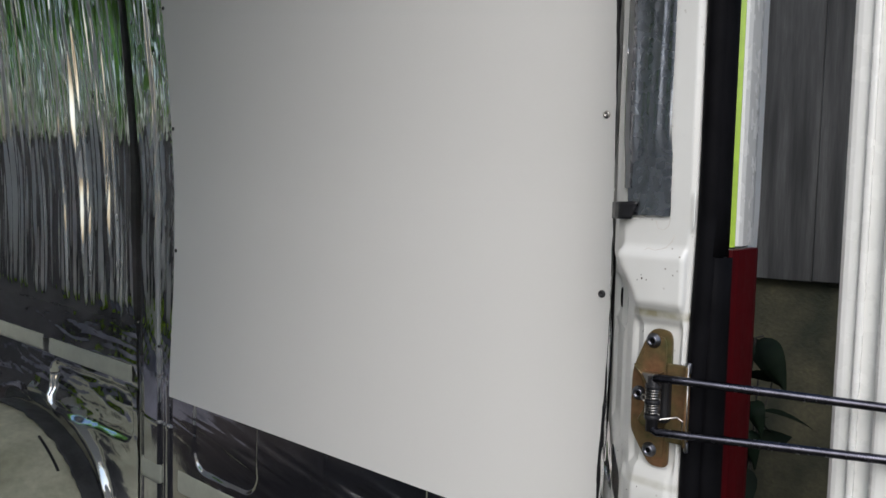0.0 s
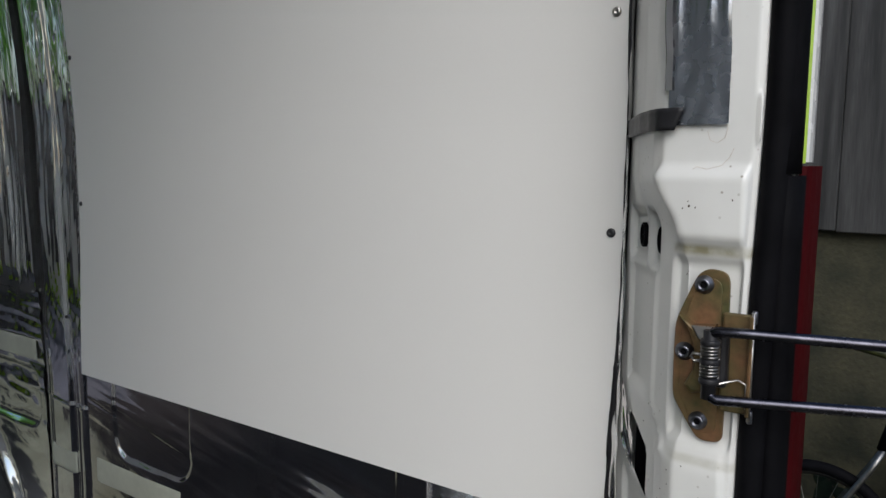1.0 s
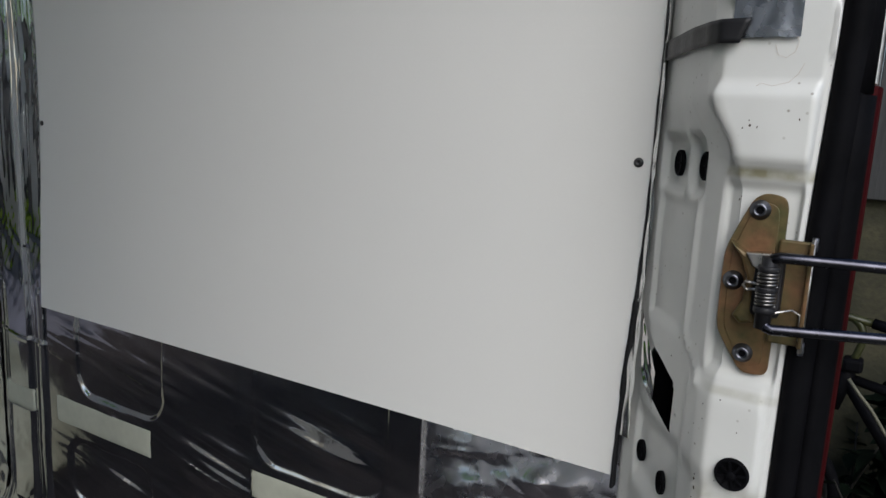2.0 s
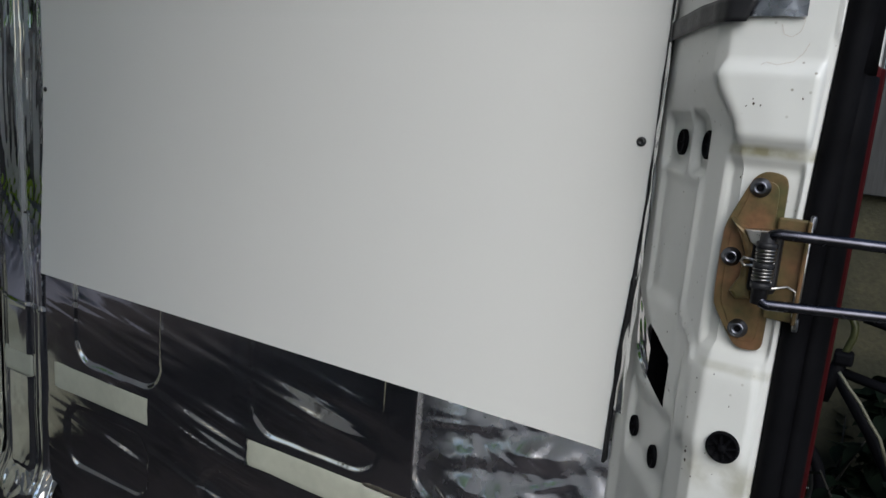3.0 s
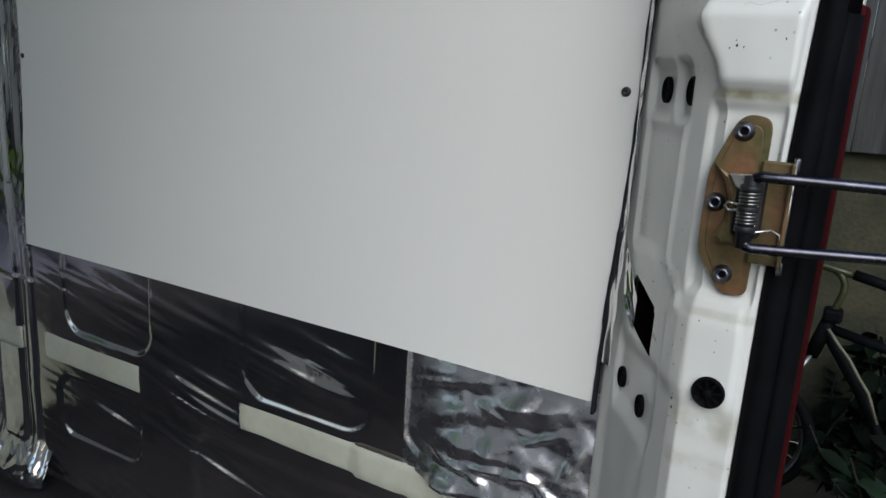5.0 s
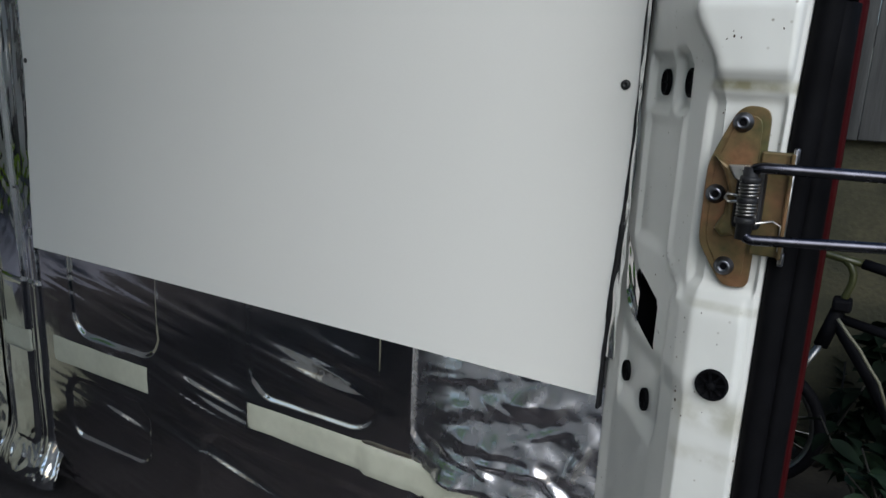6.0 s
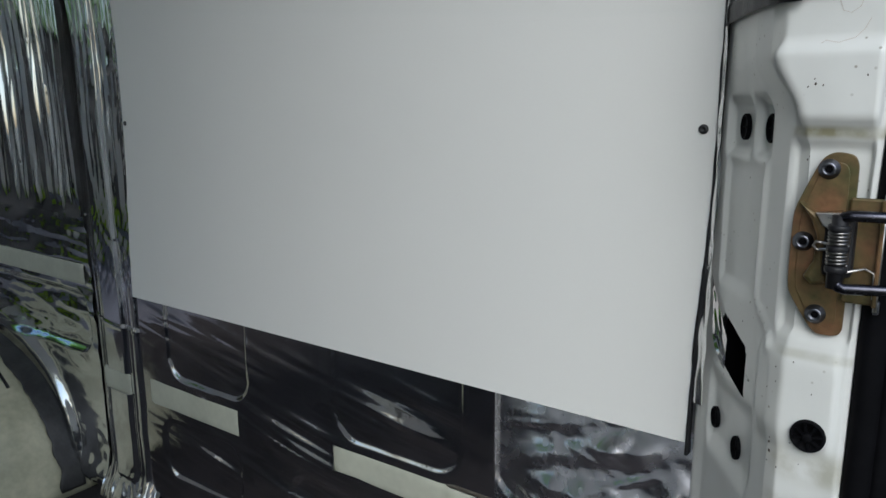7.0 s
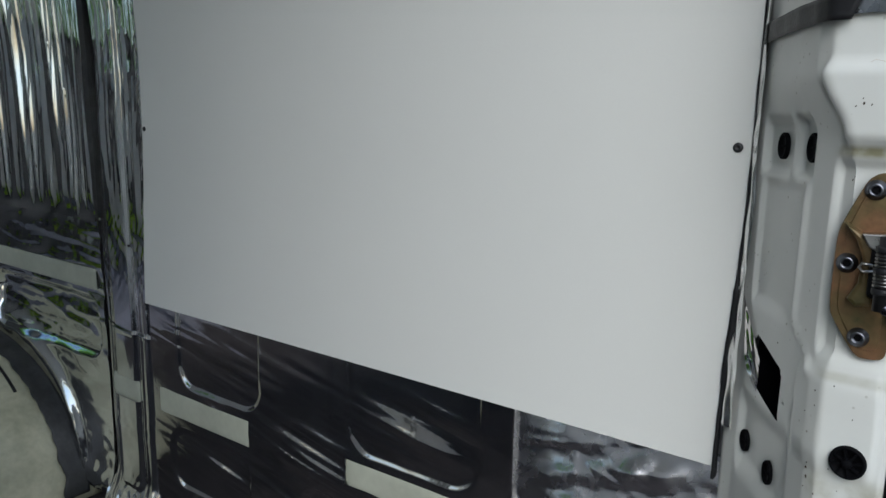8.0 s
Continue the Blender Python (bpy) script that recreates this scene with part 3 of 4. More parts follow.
tagged(beam(-0.150, -0.055, 0.288, 0.337, (), 0.006), "short pale painted body beam left bare in the foil", "body beam", "bare body beams")

# ---------------------------------------------------------------- wheel arch
arch = empty("wheel_arch", (-ARCH_X, -0.1, 0), label="dusty pale painted wheel arch beside the foil", category="wheel arch")


def arch_skin(a, y):
    c, s = math.cos(a), math.sin(a)
    x = 0.50 * math.copysign(abs(c) ** (2 / 2.2), c)
    z = 0.32 * abs(s) ** (2 / 2.2)
    k = 1 - 0.12 * smooth(-0.10, -0.24, y)
    return (x * k - ARCH_X, y, z * k + 0.002 * nz(x * 6, y * 8))


sheet("shell", steps(0.0, math.pi, 0.05), steps(-0.24, 0.05, 0.02), arch_skin, M_ARCH, arch, thick=0.003)
sheet("side", steps(0.0, math.pi, 0.05), [0.0, 0.3, 0.6, 0.85, 1.0],
      lambda a, r: ((arch_skin(a, -0.24)[0] + ARCH_X) * r - ARCH_X, -0.24 - 0.02 * (1 - r), arch_skin(a, -0.24)[2] * r), M_ARCH, arch, thick=0.003)
sheet("seam_tape", steps(0.02, math.pi - 0.02, 0.02), steps(0, 1, 0.14),
      lambda a, w: (lambda p: (p[0] + 0.006 * math.cos(a), p[1], p[2] + 0.006 + 0.002 * nz(a * 14, w * 3)))(arch_skin(a, 0.018 - 0.052 * w - 0.010 * nz(a * 9, w) * w)), M_SEALANT, arch, "dark sealing tape along the joint", thick=0.002)
bm = bmesh.new()
tube(bm, [Vector(arch_skin(a, -0.052 - 0.02 * (1.15 - a))) + Vector((0, 0, 0.003)) for a in steps(0.80, 1.15, 0.05)], 0.0035, 8)
part("cord", bm, M_TAPE, arch, "short black cord", True)

# ---------------------------------------------------------------- rear body post
SECTION_LOW = ((1.063, 0.03), (1.064, 0.0), (1.070, -0.012), (1.126, -0.094), (1.132, -0.103), (1.152, -0.130), (1.162, -0.139), (1.2050, -0.142), (1.2085, -0.139), (1.2105, -0.115), (1.209, 0.05))
SECTION_HIGH = ((1.063, 0.03), (1.064, 0.0), (1.070, -0.014), (1.106, -0.088), (1.112, -0.100), (1.130, -0.128), (1.142, -0.138), (1.2050, -0.142), (1.2085, -0.139), (1.2105, -0.115), (1.209, 0.05))
US = (0.0, 0.06, 0.10, 0.40, 0.44, 0.56, 0.62, 0.80, 0.84, 0.90, 1.0)


def section(u, z):
    k = smooth(0.855, 0.905, z)
    for i in range(len(US) - 1):
        if u <= US[i + 1] or i == len(US) - 2:
            f = (u - US[i]) / (US[i + 1] - US[i])
            f = f * f * (3 - 2 * f) * 0.15 + f * 0.85
            p = []
            for s in (SECTION_LOW, SECTION_HIGH):
                p.append(Vector((s[i][0] + (s[i + 1][0] - s[i][0]) * f, s[i][1] + (s[i + 1][1] - s[i][1]) * f, z)))
            return p[0].lerp(p[1], k) + Vector((0.0065 * smooth(0.68, 0.98, z) * smooth(0.70, 0.84, u) - 0.010 * smooth(0.86, 0.50, z) * smooth(0.11, 0.03, u), 0, 0))


def post_point(u, z):
    p = section(u, z)
    q, q2 = section(max(0, u - 0.01), z), section(min(1, u + 0.01), z)
    d = (q2 - q).normalized()
    n = Vector((d.y, -d.x, 0))
    if n.y > 0:
        n = -n
    off = 0.0
    # long shallow field and the raised bead beside it
    off -= 0.004 * round_rect(u, z, 0.14, 0.40, 0.70, 0.815, 0.012, 0.008)
    bead = 0.415 + 0.12 * smooth(0.705, 0.674, z)
    off += 0.0032 * math.exp(-((u - bead) / 0.016) ** 2) * smooth(0.664, 0.674, z) * smooth(0.835, 0.80, z)
    # pocket of the two upper plugs
    off -= 0.007 * round_rect(u, z, 0.125, 0.295, 0.822, 0.869, 0.012, 0.006)
    off -= 0.008 * round_rect(u, z, 0.320, 0.425, 0.822, 0.871, 0.010, 0.005)
    # raised pad above the check and its ledge
    off += 0.007 * round_rect(u, z, 0.60, 0.80, 0.852, 0.908, 0.008, 0.007)
    off -= 0.006 * round_rect(u, z, 0.55, 0.80, 0.690, 0.838, 0.012, 0.006)
    off += 0.004 * round_rect(u, z, 0.48, 0.78, 0.60, 0.676, 0.02, 0.012)
    off -= 0.006 * round_rect(u, z, 0.13, 0.45, 0.53, 0.60, 0.02, 0.014)
    off += 0.004 * round_rect(u, z, 0.81, 0.83, 0.93, 0.965, 0.006, 0.004)
    off += 0.0006 * nz(u * 12, z * 9)
    return p + n * off


SLOT_U, SLOT_Z = (0.195, 0.370), (0.6129, 0.6609)


def off_hole(u, z):
    return round_rect(u * 0.25, z, SLOT_U[0] * 0.25, SLOT_U[1] * 0.25, SLOT_Z[0], SLOT_Z[1], 0.006, 0.0001) < 0.5


def post_skin(u, z):
    """The rows of the sheet slant along the opening, so that its edges are clean."""
    k = smooth(0.575, 0.605, z) * smooth(0.72, 0.69, z) * smooth(0.02, 0.12, u) * smooth(0.55, 0.45, u)
    e = 0.004 * (smooth(0.35, 0.385, u) - smooth(0.385, 0.42, u)) * (1 if z < 0.64 else -1) * k
    return post_point(u, z - 0.108 * (u - 0.2875) * k + e)


us = sorted(set(round(u, 4) for u in steps(0, 1, 0.008)))
post = empty("rear_body_post", (1.14, -0.07, 0), label="white painted pressed-steel rear post of the van", category="body post")
sheet("pillar", us, steps(-0.1, 0.44, 0.03)[:-1] + steps(0.44, 1.12, 0.003)[:-1] + steps(1.12, 2.15, 0.03), post_skin, M_POST, post, keep=off_hole)
# black backing added so that the opening looks as dark as a shaded hollow
back = bmesh.new()
box(back, (1.085, -0.012, 0.56), (1.2, -0.007, 0.74))
part("cavity_back", back, M_BLACK, post, "black backing for the shade inside the post")


def plug(u, z, ru, rz, name="plug", mat=M_BLACK, label="black oval plastic plug", ribs=0):
    c, a, b = post_point(u, z), post_point(u - 0.02, z), post_point(u + 0.02, z)
    d = (b - a).normalized()
    n = Vector((d.y, -d.x, 0))
    if n.y > 0:
        n = -n
    m = Matrix(((d.x, 0, n.x, c.x), (d.y, 0, n.y, c.y), (d.z, 1, n.z, c.z), (0, 0, 0, 1)))
    bm = bmesh.new()
    lathe(bm, [(1, -0.003), (1, 0.0032), (0.93, 0.004), (0.82, 0.0036), (0.78, 0.002), (0.1, 0.0018)], 32, m @ Matrix.Diagonal((ru, rz, 1, 1)))
    if not ribs:
        for k in (-1, 0, 1):
            bmesh.ops.create_cube(bm, size=1, matrix=m @ Matrix.Translation((k * ru * 0.3, 0, 0.002)) @ Matrix.Diagonal((ru * 0.18, rz * 0.1, 0.002, 1)))
    ob = part(name, bm, mat, post, label, True)
    for k in range(ribs):
        rib = bmesh.new()
        r = m @ Matrix.Rotation(2 * math.pi * k / ribs + 0.2, 4, "Z")
        bmesh.ops.create_cube(rib, size=1, matrix=r @ Matrix.Translation((ru * 0.55, 0, 0.003)) @ Matrix.Diagonal((ru * 0.5, ru * 0.13, 0.004, 1)))
        part("rib", rib, mat, ob)
    if ribs:
        part("boss", lathe(bmesh.new(), [(0.3 * ru, 0), (0.3 * ru, 0.006), (0.2 * ru, 0.007)], 16, m), mat, ob, "", True)
    return ob


plug(0.216, 0.8455, 0.0094, 0.0118)
plug(0.376, 0.8460, 0.0088, 0.0122)
plug(0.160, 0.5560, 0.0085, 0.0110)
plug(0.318, 0.5500, 0.0085, 0.0114)
plug(0.712, 0.6110, 0.0130, 0.0130, "round_plug", label="round black ribbed plastic plug", ribs=8)
for u, z, r in ((0.672, 0.8805, 0.0014), (0.687, 0.8795, 0.0008), (0.652, 0.8785, 0.0008), (0.674, 0.884, 0.0007), (0.60, 0.825, 0.0009), (0.608, 0.8275, 0.0007), (0.77, 0.886, 0.0008), (0.66, 0.600, 0.0007), (0.62, 0.575, 0.0009), (0.69, 0.583, 0.0006), (0.58, 0.585, 0.0014), (0.33, 0.675, 0.0009), (0.595, 0.660, 0.0009), (0.60, 0.648, 0.0007), (0.578, 0.5935, 0.0016), (0.583, 0.598, 0.0009), (0.65, 0.668, 0.0008), (0.57, 0.576, 0.0008), (0.56, 0.64, 0.0007), (0.71, 0.645, 0.0006)):
    c = post_point(u, z)
    bm = bmesh.new()
    bmesh.ops.create_icosphere(bm, subdivisions=1, radius=0.75 * r, matrix=Matrix.Translation(c) @ Matrix.Rotation(nz(u * 90, z * 90) * 1.2, 4, "Y") @ Matrix.Diagonal((0.9, 0.35, 1.2 + 1.6 * abs(nz(z * 300, u * 40)), 1)))
    part("rust_chip", bm, M_BARK, post, "dark rust chip")

for pts in (((0.745, 0.947), (0.752, 0.940), (0.748, 0.933), (0.735, 0.929), (0.722, 0.931), (0.716, 0.938)), ((0.765, 0.925), (0.758, 0.918), (0.745, 0.912), (0.72, 0.909), (0.70, 0.911), (0.692, 0.909))):
    bm = bmesh.new()
    tube(bm, [post_point(u, z) + Vector((0, -0.0008, 0)) for u, z in pts], 0.00013, 5)
    part("stray_thread", bm, M_THREAD, post, "thin brown stray thread", True)
# foil left on the post, and the tape that holds it
def patch_foil(u, z):
    p = post_point(u, max(z, 0.96)) + Vector((0, 0, z - max(z, 0.96)))
    edge = 0.002 * nz(u * 30, 4)
    k = smooth(0.985, 1.03, z)
    out = 0.004 + k * (0.0035 * ridge(u * 10, z * 1.6, 31) + 0.0012 * ridge(u * 32, z * 3, 32)) + 0.0012 * nz(u * 30, z * 60, 33) * (1 - k)
    return p + Vector((-0.35, -1, 0)).normalized() * max(0.002, out) + Vector((0, 0, edge if z < 0.96 else 0))


patch = empty("foil_patch", (1.18, -0.15, 0.943), label="loose silver foil flap taped to the white post", category="foil")
sheet("flap", steps(0.635, 0.757, 0.003), steps(0.943, 2.1, 0.006), patch_foil, M_FOIL_DULL, patch)
sheet("hem", steps(0.635, 0.645, 0.002), steps(0.97, 2.1, 0.01), lambda u, z: patch_foil(u, z) + Vector((-0.004 * math.sin((u - 0.635) * 314), -0.0025, 0)), M_FOIL, patch, "bright folded edge")


def tape_point(s, w):
    u = 0.03 + 0.635 * s
    z = 0.937 + 0.0175 * w + 0.002 * s
    p = post_point(u + 0.02 * w * smooth(0.7, 1, s), z)
    return p + Vector((-0.55, -0.83, 0)) * (0.005 + 0.004 * smooth(0.8, 1, s))


tagged(sheet("tape_strip", steps(0, 1, 0.02), steps(0, 1, 0.2), tape_point, M_TAPE, thick=0.0006), "strip of black adhesive tape across the post", "tape")


def edging(x, z):
    u = 0.035 + 0.07 * x
    p = post_point(u, z)
    out = 0.003 + 0.004 * ridge(z * 7, x * 2, 41) + 0.003 * nz(z * 26, x * 3, 42)
    return p + Vector((-0.4, -0.9, 0)) * max(0.001, out)


tagged(sheet("foil_strip", steps(0, 1, 0.12), steps(0.56, 1.75, 0.006), edging, M_FOIL_EDGE), "narrow wavy silver foil edge beside the board", "foil")


def tail_foil(s, w):
    p = post_point(0.09 + 0.155 * s + 0.04 * w * (1 - s), 0.70 - 0.05 * s - 0.032 * w)
    return p + Vector((-0.4, -0.9, 0)) * (0.003 + 0.008 * math.sin(math.pi * s) * w + 0.0008 * nz(s * 4, w * 4))


tagged(sheet("foil_tail", steps(0, 1, 0.06), steps(0, 1, 0.06), tail_foil, M_FOIL), "curled end of silver foil at an opening of the post", "foil")

# ---------------------------------------------------------------- door check on the post
check = empty("door_check", (1.18, -0.14, 0.763), label="yellow zinc-plated door check with spring and bolts", category="door check")
Y = -0.1395


def rounded(outline, turns=2):
    """Cuts the corners of an outline until it runs round."""
    pts = list(outline)
    for _ in range(turns):
        pts = [(a[0] + (b[0] - a[0]) * f, a[1] + (b[1] - a[1]) * f) for a, b in zip(pts, pts[1:] + pts[:1]) for f in (0.25, 0.75)]
    return pts


PLATE = rounded([(1.1715, 0.8205), (1.1745, 0.8265), (1.179, 0.8305), (1.184, 0.832), (1.192, 0.8312), (1.1965, 0.829), (1.1985, 0.824), (1.199, 0.818), (1.199, 0.703), (1.1982, 0.697), (1.195, 0.6938), (1.184, 0.693), (1.179, 0.695), (1.174, 0.701), (1.1605, 0.722), (1.1585, 0.728), (1.158, 0.740), (1.158, 0.775), (1.1585, 0.786), (1.161, 0.795)])
plate = bmesh.new()
slab(plate, PLATE, 0.0026, 0.0006, Y - 0.0026)
slab(plate, [(1.1785 + (x - 1.1785) * 0.74, 0.7625 + (z - 0.7625) * 0.90) for x, z in PLATE], 0.0012, 0.0005, Y - 0.0038)
plate_ob = part("base_plate", plate, M_ZINC, check)
wing = bmesh.new()
box(wing, (1.196, Y - 0.008, 0.722), (1.219, Y - 0.004, 0.800), 0.0015)
box(wing, (1.2165, Y - 0.014, 0.722), (1.2195, Y - 0.0085, 0.800), 0.001)
part("wing_plate", wing, M_ZINC, check)
saddle = bmesh.new()
slab(saddle, [(1.164, 0.795), (1.176, 0.788), (1.192, 0.790), (1.188, 0.778), (1.184, 0.765), (1.184, 0.750), (1.186, 0.736), (1.176, 0.734), (1.170, 0.740), (1.176, 0.752), (1.177, 0.770), (1.172, 0.784)], 0.012, 0.003, Y - 0.0155)
part("saddle", saddle, M_ZINC, check, "raised pressed saddle", False)
lip = bmesh.new()
slab(lip, [(1.1755, 0.789), (1.193, 0.790), (1.190, 0.784), (1.1855, 0.7775), (1.181, 0.7795)], 0.003, 0.001, Y - 0.019)
part("worn_lip", lip, M_STEEL, check, "bright worn steel lip")
for x, z in ((1.1800, 0.8195), (1.167, 0.7645), (1.1800, 0.7095)):
    m = Matrix.Translation((x, Y - 0.0035, z)) @ Euler((radians(90), 0, 0)).to_matrix().to_4x4()
    bm = bmesh.new()
    lathe(bm, [(0.0074, 0), (0.0074, 0.0012), (0.0058, 0.0020), (0.0053, 0.0044), (0.0045, 0.0052), (0.0030, 0.0052), (0.0027, 0.0022)], 28, m)
    bolt = part("bolt", bm, M_BOLT, check, "dark domed socket bolt", True)
    part("socket", lathe(bmesh.new(), [(0.0027, 0.0026), (0.0027, 0.0034)], 6, m), M_BLACK, bolt, "black socket")
SX, SY = 1.1940, -0.172
# black box that stands in for the shaded cavity behind the spring
part("spring_shade", box(bmesh.new(), (1.182, Y - 0.018, 0.742), (1.2025, Y - 0.0045, 0.788), 0.004), M_TAPE, check, "black box for the shade behind the spring")
for z0, z1 in ((0.7685, 0.7785), (0.7545, 0.7645)):
    bm = bmesh.new()
    turns = 4
    tube(bm, [(SX + 0.0062 * math.cos(a), SY + 0.0062 * math.sin(a), z0 + (z1 - z0) * a / (2 * math.pi * turns)) for a in steps(0, 2 * math.pi * turns, 0.35)], 0.00115, 8)
    part("spring", bm, M_SPRING, check, "bright wound steel spring", True)
bm = bmesh.new()
lathe(bm, [(0.0056, 0), (0.0056, 0.052)], 16, Matrix.Translation((SX, SY, 0.738)))
part("pin", bm, M_TAPE, check, "dark pivot pin", True)
for z in (0.7812, 0.7664, 0.7518):
    bm = bmesh.new()
    lathe(bm, [(0.0068, -0.0024), (0.0075, -0.0014), (0.0075, 0.0014), (0.0068, 0.0024)], 20, Matrix.Translation((SX, SY, z)))
    part("collar", bm, M_TAPE, check, "dark collar", True)
for za, zb, end in ((0.7905, 0.7885, 0), (0.7385, 0.7455, 0)):
    bm = bmesh.new()
    sgn = -1 if za > 0.76 else 1
    run = [Vector((1.2, -0.1745, za)).lerp(Vector((1.400, -0.122, zb)), k / 8) for k in range(9)]
    tube(bm, [(SX, SY, za + sgn * 0.009), (SX + 0.0005, SY - 0.0005, za + sgn * 0.004), (SX + 0.003, SY - 0.002, za + sgn * 0.001), *run, (1.408, -0.119, zb - 0.005)], 0.0040, 14)
    part("rod", bm, M_ROD, check, "long dark steel rod", True)
bm = bmesh.new()
tube(bm, [(1.219, Y - 0.012, 0.719), (1.219, Y - 0.012, 0.803)], 0.0014, 8)
part("hook_wire", bm, M_STEEL, check, "thin bright wire", True)
bm = bmesh.new()
tube(bm, [(1.185, Y - 0.019, 0.767), (1.178, Y - 0.020, 0.768), (1.1765, Y - 0.020, 0.765), (1.179, Y - 0.020, 0.762), (1.186, Y - 0.019, 0.763)], 0.0011, 8)
part("spring_eye", bm, M_STEEL, check, "small wire loop", True)
bm = bmesh.new()
tube(bm, [(1.200, SY, 0.750), (1.210, Y - 0.012, 0.750), (1.216, Y - 0.012, 0.747), (1.217, Y - 0.012, 0.728)], 0.0010, 8)
part("spring_leg", bm, M_STEEL, check, "thin spring leg", True)
for z in (0.722, 0.799):
    bm = bmesh.new()
    lathe(bm, [(0.0018, -0.005), (0.0022, -0.003), (0.0022, 0.004), (0.0018, 0.005)], 12, Matrix.Translation((1.2195, Y - 0.010, z)))
    part("pivot_nut", bm, M_BOLT, check, "small dark pivot", True)

# ---------------------------------------------------------------- rubber seal, rear corner and tail lamp
seal = empty("door_seal", (1.228, -0.12, 0), label="black rubber door seal along the rear opening", category="seal")


def lofted(outline, z0, z1, shift=None, dz=0.05):
    bm = bmesh.new()
    rows = []
    for z in steps(z0, z1, dz):
        rows.append([bm.verts.new((x + (shift(z) if shift else 0), y, z)) for x, y in outline])
    n = len(outline)
    for a, b in zip(rows, rows[1:]):
        for k in range(n):
            bm.faces.new((a[k], a[(k + 1) % n], b[(k + 1) % n], b[k]))
    bm.faces.new(rows[0])
    bm.faces.new(rows[-1])
    return bm


def oval(cx, cy, rx, ry, turn=0.0, n=16):
    c, s = math.cos(turn), math.sin(turn)
    return [(cx + rx * math.cos(a) * c - ry * math.sin(a) * s, cy + rx * math.cos(a) * s + ry * math.sin(a) * c) for a in [2 * math.pi * k / n for k in range(n)]]


part("grip_rib", lofted(oval(1.2195, -0.1330, 0.0105, 0.0110, -0.45), -0.1, 2.14, lambda z: 0.0065 * smooth(0.68, 0.98, z)), M_BLACK, seal, smooth=True)
part("bulb_rib", lofted(oval(1.2345, -0.122, 0.0085, 0.0165, -0.2), -0.1, 0.905), M_BLACK, seal, smooth=True)
part("bulb_rib", lofted(oval(1.2325, -0.126, 0.0080, 0.0145, -0.2), 0.906, 2.14), M_BLACK, seal, smooth=True)

corner = empty("rear_corner", (1.23, -0.05, 0), label="white painted rear body corner with a lime strip", category="body corner")
part("corner_skin", lofted([(1.221, -0.100), (1.2270, -0.1040), (1.2395, -0.0990), (1.2412, -0.0950), (1.2420, -0.085), (1.2378, -0.047), (1.233, -0.025), (1.204, 0.058), (1.198, 0.058), (1.214, -0.02)], 0.915, 2.15), M_BODY, corner)
part("corner_skin", lofted([(1.226, -0.119), (1.236, -0.117), (1.237, -0.06), (1.228, -0.03), (1.204, 0.058), (1.198, 0.058), (1.218, -0.02)], -0.3, 0.912), M_BODY, corner)
part("lime_strip", lofted([(1.2260, -0.1080), (1.2400, -0.1025), (1.2398, -0.1003), (1.2260, -0.1057)], 0.914, 2.13), M_LIME, corner, "lime green strip")
lamp = empty("tail_lamp", (1.24, -0.06, 0.2), label="tall red tail lamp on the rear corner", category="tail lamp")
part("lens", lofted([(1.238, -0.1165), (1.2432, -0.1155), (1.2452, -0.104), (1.2460, -0.088), (1.2460, -0.056), (1.2445, -0.044), (1.2405, -0.036), (1.2365, -0.042), (1.2385, -0.07)], 0.2, 0.912, None), M_RED, lamp)
part("housing_edge", lofted([(1.237, -0.1245), (1.2418, -0.1238), (1.2428, -0.1185), (1.237, -0.1180)], 0.2, 0.9, None), M_BODY, lamp, "thin pale rim")

# ---------------------------------------------------------------- open rear door
door = empty("rear_door", (1.65, -0.07, -0.2), label="white rear van door standing open outwards", category="van door")
bm = bmesh.new()
box(bm, (1.331, -0.100, -0.2), (2.05, -0.035, 1.85), 0.008, 3)
part("door_skin", bm, M_BODY, door)
bm = bmesh.new()
box(bm, (1.366, -0.113, -0.1), (2.02, -0.1005, 1.78), 0.006, 3)
part("inner_panel", bm, M_BODY, door)
bm = bmesh.new()
box(bm, (1.348, -0.106, -0.15), (1.354, -0.1005, 1.8), 0.002)
part("door_bead", bm, M_BODY, door)
bm = bmesh.new()
box(bm, (1.396, -0.130, 0.715), (1.43, -0.1135, 0.825), 0.005)
part("check_bracket", bm, M_BLACK, door, "dark bracket that takes the rods")
bm = bmesh.new()
box(bm, (1.392, -0.127, 0.85), (1.54, -0.1135, 1.07), 0.006, 3)
part("door_cover", bm, material("grey_plastic_cover", (0.36, 0.36, 0.37), 0.5), door, "grey plastic cover")

# ---------------------------------------------------------------- outside
GROUND = -0.72
bm = bmesh.new()
q = [bm.verts.new(p) for p in ((-300, -300, GROUND), (300, -300, GROUND), (300, 300, GROUND), (-300, 300, GROUND))]
bm.faces.new(q)
tagged(part("ground", bm, M_EARTH), "bare earth and gravel yard", "ground", kind="structure")
tagged(part("wall_garden", box(bmesh.new(), (-6, 2.60, GROUND), (9, 2.85, 0.675)), M_CONCRETE), "rough mossy rendered garden wall", "wall", kind="structure")
# dark sheet over the pale ground; its colour stands in for shade by the wall
M_SOIL = material("shaded_soil", (0.018, 0.015, 0.01), 0.95, spread=0.4, scale=4, fine=40, bump=0.8)
sheet_bed = sheet("soil_bed", steps(-4, 6, 0.1), steps(0.9, 2.6, 0.1), lambda x, y: (x, y, GROUND + 0.004 + 0.02 * smooth(0.9, 1.2, y) * (1 + nz(x * 3, y * 3))), M_SOIL)
